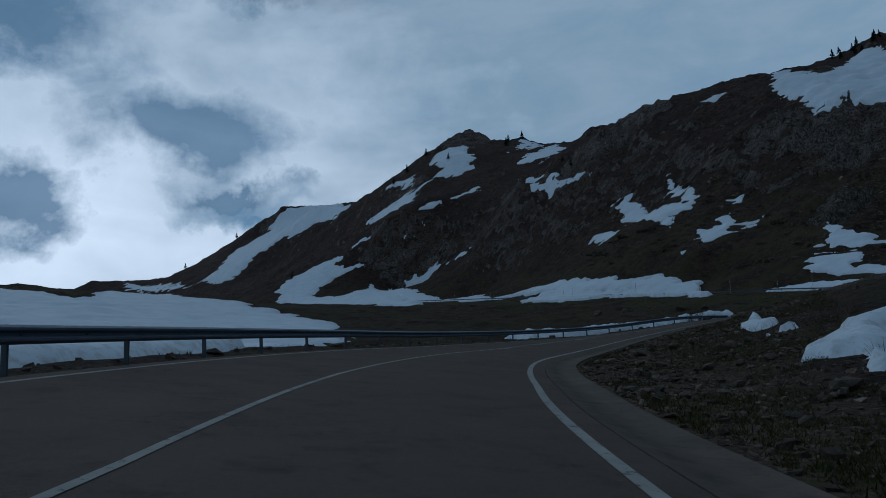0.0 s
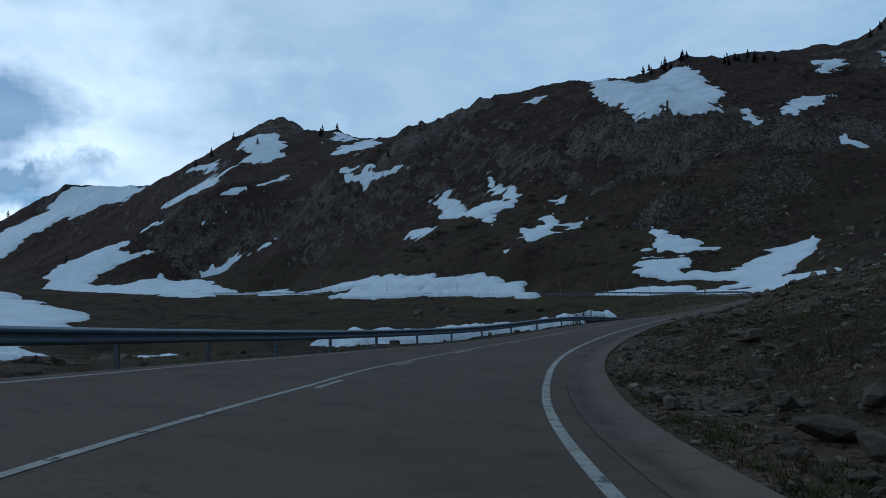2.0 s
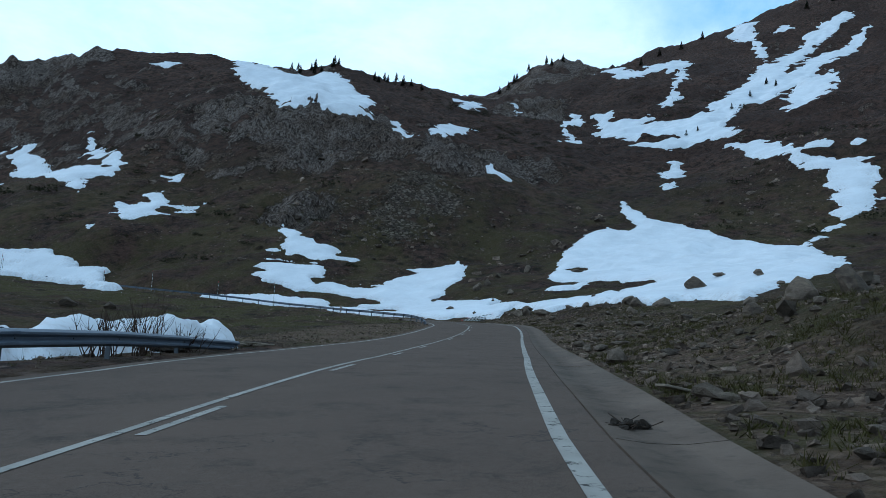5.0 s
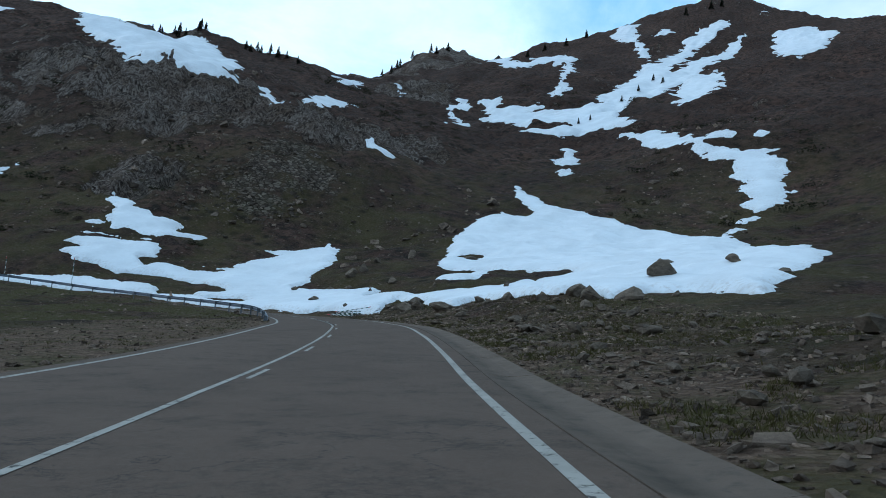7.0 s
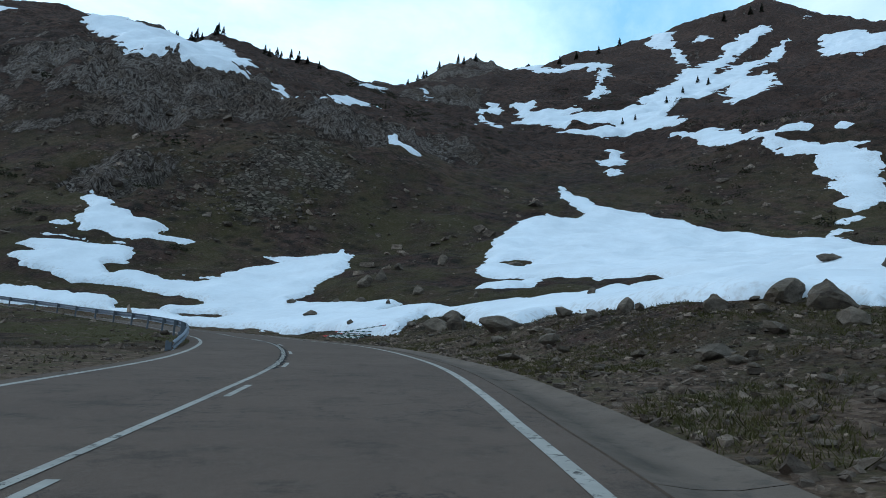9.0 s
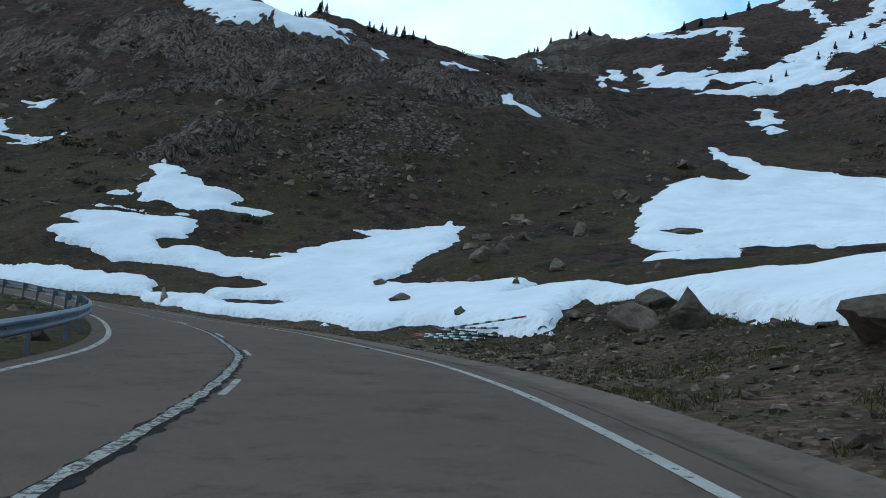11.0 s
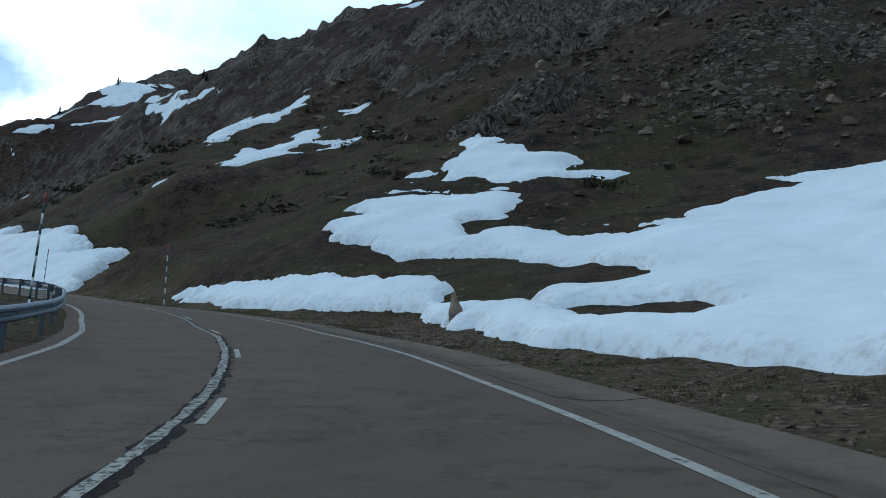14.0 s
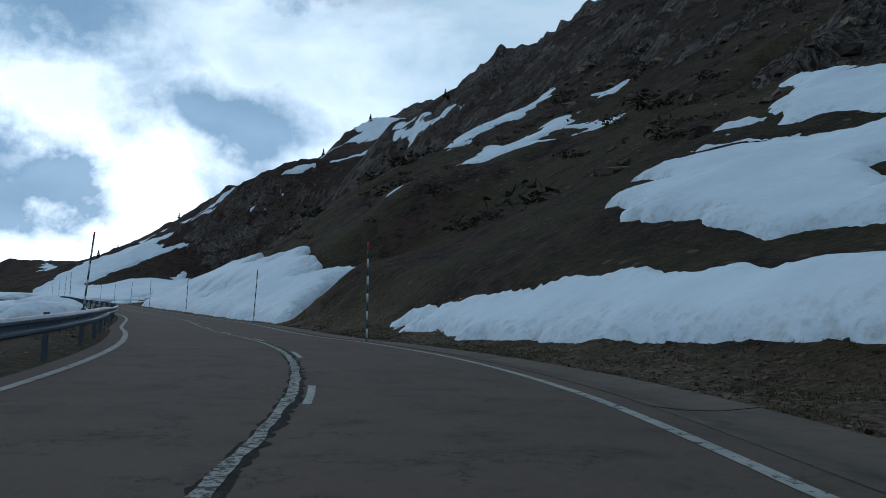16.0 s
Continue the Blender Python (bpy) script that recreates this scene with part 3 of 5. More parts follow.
def make_tar():
    k = Nodes("black_tar_seam", 0.9, 0.1)
    gone = k.ramp(k.noise(5.0, 8, 0.78), (0.52, 0), (0.60, 1))
    return k.done(k.mix(gone, (0.009, 0.008, 0.008), (0.030, 0.023, 0.019)), k.noise(30.0, 4, 0.6), 0.5, 0.02)


def make_concrete():
    k = Nodes("gutter_concrete", 0.95, 0.1)
    base = k.mix(k.ramp(k.noise(0.8, 6, 0.65), (0.3, 0), (0.7, 1)), (0.09623, 0.07174, 0.05612), (0.1486, 0.1124, 0.08867))
    base = k.mix(k.ramp(k.noise(3.5, 7, 0.7), (0.52, 0), (0.75, 0.8)), base, (0.04148, 0.03782, 0.03294))
    silt = k.calc("MULTIPLY", k.ramp(k.attr("across"), (0.0, 0.5), (0.28, 1), (0.6, 0)), k.ramp(k.noise(1.6, 7, 0.7), (0.36, 0), (0.6, 1)))
    base = k.mix(k.calc("MULTIPLY", silt, 0.85), base, (0.04148, 0.03294, 0.02562))
    base = k.mix(k.calc("MULTIPLY", k.chance(), 0.25), base, (0.05612, 0.05246, 0.04636))
    return k.done(base, k.noise(25.0, 5, 0.65), 0.4, 0.02)


def make_stone(name, dark, light, island=False, lichen=0.0):
    k = Nodes(name, 0.92, 0.15)
    base = k.mix(k.ramp(k.noise(1.8, 7, 0.68, (1, 1, 2.0), 0.5), (0.32, 0), (0.70, 1)), dark, light)
    base = k.mix(k.ramp(k.noise(9.0, 6, 0.7), (0.40, 0), (0.75, 0.5)), base, dark)
    tone = k.ramp(k.chance(island), (0, 0.45), (0.8, 1.15), (1, 1.9)) if island else k.ramp(k.chance(), (0, 0.75), (1, 1.2))
    base = k.mix(1.0, base, tone, "MULTIPLY")
    if lichen:
        base = k.mix(k.ramp(k.noise(3.0, 5, 0.6), (0.55, 0), (0.7, lichen)), base, (0.075, 0.06, 0.032))
    return k.done(base, k.noise(4.0, 9, 0.75), 1.0, 0.10)


def make_plain(name, colour, other, scale=4.0, roughness=0.6, spec=0.4, metal=0.0):
    k = Nodes(name, roughness, spec, metal)
    return k.done(k.mix(k.ramp(k.noise(scale, 5, 0.6), (0.3, 0), (0.72, 1)), colour, other), k.noise(scale * 6, 4, 0.6), 0.15, 0.01)


M_GROUND, M_SNOW, M_ASPHALT, M_PAINT, M_CONCRETE = make_ground(), make_snow(), make_asphalt(), make_paint(), make_concrete()
M_WORN, M_TAR = make_paint("cracked_road_paint", 0.475, 13.0), make_tar()
M_STONE = make_stone("grey_rock", (0.052, 0.040, 0.032), (0.188, 0.148, 0.112), lichen=0.4)
M_SCREE = make_stone("scree", (0.050, 0.034, 0.025), (0.230, 0.175, 0.135), island=True)
M_TAN = make_stone("tan_limestone", (0.15, 0.105, 0.078), (0.37, 0.28, 0.215))
M_STEEL = make_plain("galvanised_steel", (0.105, 0.135, 0.175), (0.07, 0.095, 0.13), 2.5, 0.5, 0.5, 0.35)
M_POST = make_plain("post_steel", (0.085, 0.098, 0.115), (0.06, 0.07, 0.08), 3.0, 0.6, 0.4, 0.3)
M_WHITE = make_plain("white_pole_paint", (0.55, 0.56, 0.56), (0.42, 0.43, 0.43))
M_GREEN = make_plain("green_pole_paint", (0.012, 0.055, 0.045), (0.02, 0.075, 0.06))
M_RED = make_plain("red_pole_paint", (0.35, 0.03, 0.025), (0.25, 0.03, 0.025))
M_BARK = make_plain("dark_bark", (0.035, 0.026, 0.02), (0.055, 0.04, 0.03), 6.0, 0.95, 0.1)
M_TWIG = make_plain("reddish_twigs", (0.034, 0.022, 0.017), (0.062, 0.040, 0.028), 6.0, 0.9, 0.1)
M_NEEDLE = make_plain("conifer_needles", (0.010, 0.016, 0.010), (0.018, 0.026, 0.014), 2.0, 0.95, 0.1)
M_SHRUB = make_plain("dark_juniper", (0.020, 0.021, 0.012), (0.040, 0.038, 0.020), 1.0, 0.95, 0.1)
M_GRASS = make_plain("dry_grass", (0.070, 0.055, 0.022), (0.040, 0.040, 0.012), 0.7, 0.95, 0.1)

# ---- ground ----
ground_mesh, _ = sheet_mesh("ground", MX, MY, MZ)
ground_mesh.materials.append(M_GROUND)
DZY, DZX = np.gradient(MZ, GY, GX)
STEEP = np.hypot(DZX, DZY)
ROAD_S, ROAD_LAT = TERRAIN.beside_road(MX, MY)
ROAD_OUT = np.maximum(off(LEFT, ROAD_S) - 0.5 - ROAD_LAT, ROAD_LAT - off(RIGHT, ROAD_S) - 1.5)
rock = 0.62 * ease((STEEP - 0.72) / 0.5) * ease((MZ - 30) / 30)
rock = np.maximum(rock, crag_at(MX, MY) * (0.56 + 0.42 * ease((STEEP - 0.55) / 0.7)))
gravel = 0.85 * ease((9 - ROAD_OUT) / 9) * (0.45 + 0.55 * ease(ROAD_LAT / 3))
gravel = np.maximum(gravel, 0.75 * np.exp(-((MX - 36) ** 2 + (MY - 54) ** 2) / (2 * 14**2)))
gravel = np.maximum(gravel, 0.6 * np.exp(-((MX - 84) ** 2 + (MY - 93) ** 2) / (2 * 11**2)))
gravel = np.maximum(gravel, 0.9 * ease((ROAD_S - 141) / 8) * ease((195 - ROAD_S) / 8) * ease((ROAD_LAT + 16) / 3) * (ROAD_LAT < 0))
spread(ground_mesh, "rock", np.clip(rock, 0, 1))
talus = np.max([np.exp(-((MX - cx) ** 2 + (MY - cy) ** 2) / (2 * reach**2)) for cx, cy, reach in TALUS[:5]], axis=0)
spread(ground_mesh, "talus", talus)
gravel = gravel * (1 - 0.85 * ease((ROAD_S - 189) / 12) * (ROAD_LAT < -4))
spread(ground_mesh, "gravel", np.clip(gravel, 0, 1))
inner = ease((ROAD_S - 189) / 12) * ease(-ROAD_LAT / 6) * ease((40 - np.abs(ROAD_LAT)) / 15)
spread(ground_mesh, "green", np.maximum(ease((90 - MZ) / 60) * 0.7, 1.3 * inner))
ground = tagged(new("ground", ground_mesh), "dark brown mountain slopes with turf, gravel and grey crags", "ground", kind="structure")


# ---- snow ----
SNOW = []
SNOW.append((0.5, [], []))
SNOW[-1][1].append([(144.4, 205.8), (149.0, 209.0), (146.4, 197.1), (146.5, 194.8), (148.5, 192.3), (147.7, 187.8), (147.0, 185.7), (148.5, 181.7),
    (147.8, 180.5), (145.5, 182.5), (143.5, 184.3), (141.5, 185.0), (140.3, 184.5), (138.9, 189.1), (137.4, 192.1), (133.9, 196.1), (136.0, 199.7),
    (137.9, 195.4), (138.6, 198.4), (142.4, 199.4)])
SNOW.append((0.3, [], []))
SNOW[-1][1].append([(132.0, 194.4), (135.5, 190.6), (136.6, 189.2), (139.4, 185.5), (139.6, 183.9), (139.0, 183.2), (135.9, 187.6), (131.4, 192.6)])
SNOW.append((0.55, [], []))
SNOW[-1][1].append([(130.0, 192.1), (132.4, 190.2), (139.1, 183.3), (137.3, 179.9), (134.3, 177.5), (132.4, 178.8), (131.4, 176.2), (133.9, 175.3),
    (135.2, 170.8), (137.7, 166.3), (136.7, 172.1), (139.4, 166.9), (142.0, 168.8), (147.3, 169.5), (151.7, 168.4), (151.5, 172.1), (156.2, 169.0),
    (165.1, 168.2), (160.4, 161.7), (148.1, 154.1), (144.4, 154.2), (138.9, 150.1), (135.2, 149.6), (128.2, 144.0), (127.9, 151.3), (129.4, 157.0),
    (130.5, 161.0), (129.9, 171.3), (128.4, 174.6), (126.1, 176.6), (126.3, 178.4), (124.5, 184.3), (125.2, 189.1), (128.0, 187.2), (127.7, 191.7)])
SNOW[-1][1].append([(135.4, 149.8), (134.3, 138.3), (132.9, 133.9), (128.4, 133.3), (123.8, 127.3), (113.9, 123.7), (114.6, 125.6), (116.5, 129.3),
    (118.0, 132.4), (117.2, 133.2), (117.7, 136.4), (119.5, 144.2), (119.7, 150.1), (124.0, 157.7), (125.6, 160.8), (127.4, 156.4), (129.6, 157.3),
    (132.3, 156.7)])
SNOW[-1][1].append([(119.7, 148.3), (119.7, 150.1), (121.3, 160.1), (122.4, 164.5), (119.6, 174.2), (117.0, 181.1), (115.2, 191.4), (116.6, 191.5),
    (123.4, 175.5), (125.3, 169.0), (124.9, 164.7), (123.6, 164.0), (124.0, 157.7), (123.8, 153.0)])
SNOW[-1][2].append([(123.7, 154.7), (124.5, 154.1), (125.8, 151.2), (124.5, 148.3), (123.1, 149.7), (123.1, 151.9)])
SNOW.append((0.6, [], []))
SNOW[-1][1].append([(230.7, 162.1), (212.8, 145.5), (209.7, 136.2), (201.3, 123.9), (192.9, 111.9), (189.9, 103.9), (180.5, 97.3), (154.1, 95.1),
    (123.1, 89.0), (126.5, 82.9), (94.9, 84.4), (100.9, 88.1), (101.4, 91.9), (97.2, 93.5), (99.4, 95.6), (99.2, 98.1), (112.9, 105.3), (125.0, 110.1),
    (142.0, 112.4), (147.2, 116.1), (150.6, 126.3), (150.9, 137.1), (170.6, 145.8), (182.2, 150.2), (195.0, 151.5), (200.6, 150.3), (199.5, 144.6),
    (204.5, 144.5), (212.5, 152.7)])
SNOW[-1][1].append([(99.2, 98.1), (102.9, 102.7), (109.3, 108.4), (104.5, 108.6), (116.7, 118.6), (122.6, 125.0), (113.3, 120.8), (116.2, 127.8),
    (122.9, 133.1), (126.7, 130.8), (124.2, 123.7), (119.7, 111.6), (125.0, 110.1), (120.8, 106.6)])
SNOW[-1][1].append([(192.3, 102.3), (175.9, 96.0), (130.0, 82.7), (94.6, 84.4), (102.2, 89.4)])
SNOW[-1][2].append([(162.2, 138.9), (164.0, 137.7), (164.1, 135.8), (161.2, 136.2)])
SNOW.append((0.4, [], []))
SNOW[-1][1].append([(140.7, 131.1), (146.2, 128.5), (150.3, 126.9), (140.3, 123.5), (133.2, 124.9)])
SNOW.append((0.8, [], []))
SNOW[-1][1].append([(295, 154), (298, 150), (283, 130), (254, 116), (250, 103), (243, 97), (235, 97), (228, 94), (215, 99), (205, 102), (183, 102),
    (193, 104), (211, 102), (224, 105), (239, 110), (244, 113), (255, 125), (291, 150)])
SNOW.append((0.5, [], []))
SNOW[-1][1].append([(280, 123), (262, 116), (260, 111), (257, 112), (255, 118)])
SNOW.append((0.5, [], []))
SNOW[-1][1].append([(259, 108), (260, 106), (258, 104), (255, 107)])
SNOW.append((0.8, [], []))
SNOW[-1][1].append([(344, 249), (363, 255), (360, 245), (347, 238), (331, 237), (306, 215), (289, 207), (280, 209), (328, 239)])
SNOW.append((1, [], []))
SNOW[-1][1].append([(336, 227), (341, 226), (354, 235), (365, 232), (352, 225), (355, 213), (359, 209), (347, 208), (346, 194), (364, 189), (412, 191),
    (452, 193), (541, 212), (618, 242), (648, 275), (706, 276), (701, 261), (633, 242), (606, 225), (535, 206), (638, 206), (668, 197), (686, 181),
    (667, 177), (610, 192), (467, 176), (573, 186), (642, 170), (658, 161), (600, 165), (443, 155), (378, 163), (356, 169), (317, 159), (301, 150),
    (304, 143), (299, 143), (304, 157), (303, 168), (294, 169), (281, 161), (255, 153), (239, 152), (275, 167), (288, 174), (294, 184), (305, 201)])
SNOW[-1][2].append([(409, 204), (452, 202), (416, 194), (389, 202)])
SNOW[-1][2].append([(302, 187), (310, 180), (304, 180)])
SNOW.append((0.8, [], []))
SNOW[-1][1].append([(519, 318), (516, 301), (506, 281), (591, 285), (534, 256), (415, 216), (371, 205), (363, 208), (416, 224), (487, 247), (482, 263),
    (441, 266)])
SNOW.append((0.8, [], []))
SNOW[-1][1].append([(418, 164), (446, 149), (418, 140), (334, 129), (334, 145), (390, 159)])
SNOW.append((0.6, [], []))
SNOW[-1][1].append([(634, 238), (677, 225), (648, 221), (628, 233)])
SNOW.append((0.6, [], []))
SNOW[-1][1].append([(715, 163), (742, 149), (747, 156), (696, 159)])
SNOW.append((1, [], []))
SNOW[-1][1].append([(641, 143), (661, 123), (625, 101), (432, 97), (421, 105), (398, 105), (415, 115), (595, 140)])
SNOW.append((0.8, [], []))
SNOW[-1][1].append([(371, 69), (394, 59), (268, 72), (275, 75)])
SNOW.append((0.7, [], []))
SNOW[-1][1].append([(367, 332), (370, 324), (365, 309), (307, 274), (305, 279)])
SNOW.append((0.6, [], []))
SNOW[-1][1].append([(360, 291), (363, 285), (341, 270), (352, 284)])
SNOW.append((0.5, [], []))
SNOW[-1][1].append([(256, 245), (266, 243), (240, 227)])
SNOW.append((0.5, [], []))
SNOW[-1][1].append([(206, 231), (210, 229), (209, 220), (202, 217), (206, 230)])
SNOW.append((0.5, [], []))
SNOW[-1][1].append([(210.4, 196.2), (213.0, 194.3), (212.7, 185.3), (209.8, 185.4), (206.8, 188.8), (209.5, 195.0)])
SNOW.append((0.4, [], []))
SNOW[-1][1].append([(244, 194), (243, 192), (242, 191), (242, 192)])
SNOW.append((1.2, [], []))
SNOW[-1][1].append([(241, 371), (252, 367), (235, 319), (305, 386), (305, 364), (304, 353), (264, 305), (254, 282), (216, 251), (207, 248), (201, 257),
    (204, 265), (192, 266), (203, 291), (211, 317), (213, 328)])
SNOW.append((0.6, [], []))
SNOW[-1][1].append([(206, 379), (214, 373), (206, 365), (203, 372)])
SNOW.append((0.6, [], []))
SNOW[-1][1].append([(212, 237), (227, 247), (214, 222), (211, 219), (206, 231)])
SNOW.append((0.6, [], []))
SNOW[-1][1].append([(238, 242), (275, 254), (277, 247), (236, 229), (218, 221)])
SNOW.append((0.7, [], []))
SNOW[-1][1].append([(165, 340), (151, 290), (144, 280), (141, 279), (137, 281), (133, 276), (127, 268), (127, 276), (143, 367), (150, 358), (143, 285),
    (159, 339), (163, 340)])
SNOW.append((0.6, [], []))
SNOW[-1][1].append([(139.9, 259.5), (143.6, 256.2), (140.6, 245.0), (147.0, 240.1), (142.9, 235.5), (138.4, 239.8), (137.3, 243.7), (135.2, 237.2),
    (125.8, 241.7), (126.9, 249.2), (131.9, 255.4), (137.6, 251.5)])
SNOW.append((0.5, [], []))
SNOW[-1][1].append([(150, 269), (156, 263), (151, 259), (149, 262)])
SNOW.append((0.5, [], []))
SNOW[-1][1].append([(126, 357), (133, 343), (136, 344), (129, 318), (119, 308), (124, 349)])
SNOW.append((0.4, [], []))
SNOW[-1][1].append([(117.3, 244.5), (119.2, 240.8), (116.0, 236.6), (116.0, 241.0)])
SNOW.append((0.8, [], []))
SNOW[-1][1].append([(147, 558), (134, 461), (140, 448), (144, 420), (148, 402), (142, 417), (135, 427), (131, 427), (129, 438), (131, 444), (124, 466),
    (127, 466)])
SNOW.append((1.2, [], []))
SNOW[-1][1].append([(181, 910), (139, 676), (122, 685), (105, 694), (86, 695), (58, 593), (46, 795), (64, 793), (79, 749), (90, 714), (106, 707), (132,
    914), (154, 913)])
SNOW.append((0.8, [], []))
SNOW[-1][1].append([(74, 897), (91, 880), (106, 848), (92, 743), (83, 857), (71, 873)])
SNOW.append((1, [], []))
SNOW[-1][1].append([(74, 579), (94, 587), (125, 599), (122, 586), (97, 579), (77, 575)])
SNOW.append((0.8, [], []))
SNOW[-1][1].append([(20, 597), (31, 606), (40, 582), (33, 584), (21, 586)])
SNOW.append((1.2, [], []))
SNOW[-1][1].append([(83, 566), (76, 565), (57, 561), (47, 557), (36, 557), (22, 563), (10, 557), (-7, 523), (14, 495), (44, 535), (58, 538), (34, 280),
    (10, 335), (-31, 530), (-35, 582), (-9, 603), (14, 603), (18, 568), (34, 561), (47, 564), (64, 566)])
SNOW.append((1, [], []))
SNOW[-1][1].append([(92, 483), (87, 474), (78, 517), (63, 538), (52, 458), (57, 540), (63, 542), (80, 535), (86, 496)])
SNOW.append((0.6, [], []))
SNOW[-1][1].append([(51, 306), (77, 418), (81, 390), (60, 288)])
SNOW.append((1, [], []))
SNOW[-1][1].append([(167, 645), (203, 695), (263, 819), (216, 643), (174, 571), (162, 609)])
SNOW.append((0.6, [], []))
SNOW[-1][1].append([(178, 716), (235, 874), (253, 848), (218, 672), (210, 686), (212, 767)])
SNOW.append((1.3, [], []))
SNOW[-1][1].append([(25, 496), (32, 543), (101, 262), (107, 242), (110, 232), (110, 228), (107, 224), (105, 223), (102, 230), (89, 266), (43, 431)])
SNOW.append((1.3, [], []))
SNOW[-1][1].append([(83.8, 290.2), (92.3, 277.3), (96.1, 255.3), (100.8, 242.1), (106.3, 237.0), (110.4, 229.7), (113.7, 222.9), (97.9, 184.6), (94.1,
    204.1), (84.5, 230.9), (73.0, 246.9)])
SNOW.append((0.9, [], []))
SNOW[-1][1].append([(64, 255), (83, 300), (91, 276), (93, 262), (82, 233), (73, 241)])
SNOW.append((1.6, [], []))
SNOW[-1][1].append([(-62, 1221), (-12, 1246), (13, 1672), (35, 945), (16, 912), (-10, 960), (-23, 952), (-51, 981), (-68, 982), (-79, 956), (-92, 944),
    (-103, 901), (-134, 939), (-155, 987), (-136, 1004), (-133, 1125), (-109, 1168), (-81, 1177), (-79, 1216)])
SNOW.append((0.6, [], []))
SNOW[-1][1].append([(-135, 313), (-94, 274), (-68, 232), (-258, 1157), (-137, 868), (-20, 248), (2, 172), (3, 114), (-3, 29), (-5, 12)])
SNOW.append((0.5, [], []))
SNOW[-1][1].append([(-319, 1300), (-197, 1103), (-143, 928), (-200, 1035), (-298, 1232)])
SNOW.append((0.22, [], []))
SNOW[-1][1].append([(22.6, 40.6), (21.6, 36.7), (20.3, 31.5), (17.3, 28.7), (18.0, 31.7), (19.4, 35.8)])
SNOW.append((0.6, [], []))
SNOW[-1][1].append([(21.5, 37.2), (20.2, 31.5), (18.1, 25.3), (19.8, 25.8), (21.8, 27.9), (22.9, 27.0), (8.7, 10.3), (9.3, 13.5), (11.3, 16.9), (14.5,
    22.8), (17.4, 25.6), (19.0, 31.7)])



def inside(x, y, outline):
    """Metres to the outline, positive within it."""
    p = np.array(outline, float)
    q = np.roll(p, -1, axis=0)
    best, odd = np.full(x.shape, 1e9), np.zeros(x.shape, bool)
    for (ax, ay), (bx, by) in zip(p, q):
        ex, ey = bx - ax, by - ay
        u = np.clip(((x - ax) * ex + (y - ay) * ey) / (ex * ex + ey * ey + 1e-9), 0, 1)
        best = np.minimum(best, np.hypot(x - ax - u * ex, y - ay - u * ey))
        odd ^= ((ay > y) != (by > y)) & (x < ex * (y - ay) / (ey if abs(ey) > 1e-9 else 1e-9) + ax)
    return np.where(odd, best, -best)


def finer(lines, k):
    return np.r_[(lines[:-1, None] + np.diff(lines)[:, None] * (np.arange(k) / k)).ravel(), lines[-1]]


SHEETS = []


def surface_at(x, y):
    """The height of the ground or of the snow on it."""
    deep = 0.0
    for xs, ys, lift in SHEETS:
        if xs[0] < x < xs[-1] and ys[0] < y < ys[-1]:
            deep = max(deep, float(lift[np.searchsorted(ys, y) - 1, np.searchsorted(xs, x) - 1]))
    return float(ground_at(x, y)) + deep


def snow_free(x, y):
    """Which places have no snow on them."""
    free = np.ones(len(x), bool)
    for xs, ys, lift in SHEETS:
        ok = (x > xs[0]) & (x < xs[-1]) & (y > ys[0]) & (y < ys[-1])
        i, j = np.clip(np.searchsorted(ys, y) - 1, 0, len(ys) - 1), np.clip(np.searchsorted(xs, x) - 1, 0, len(xs) - 1)
        free &= ~(ok & (lift[i, j] > -0.7))
    return free


def pieces(cells):
    """The connected groups of cells in a grid."""
    mark = np.where(cells, np.arange(1, cells.size + 1).reshape(cells.shape), 0)
    for _ in range(400):
        q = np.pad(mark, 1)
        best = np.where(cells, np.maximum.reduce([mark, q[:-2, 1:-1], q[2:, 1:-1], q[1:-1, :-2], q[1:-1, 2:]]), 0)
        # follow the marks to their own marks, so that they spread fast
        flat = best.ravel()
        best = np.where(cells, flat[best - 1], 0)
        if (best == mark).all():
            break
        mark = best
    return [mark == m for m in np.unique(mark[cells])]


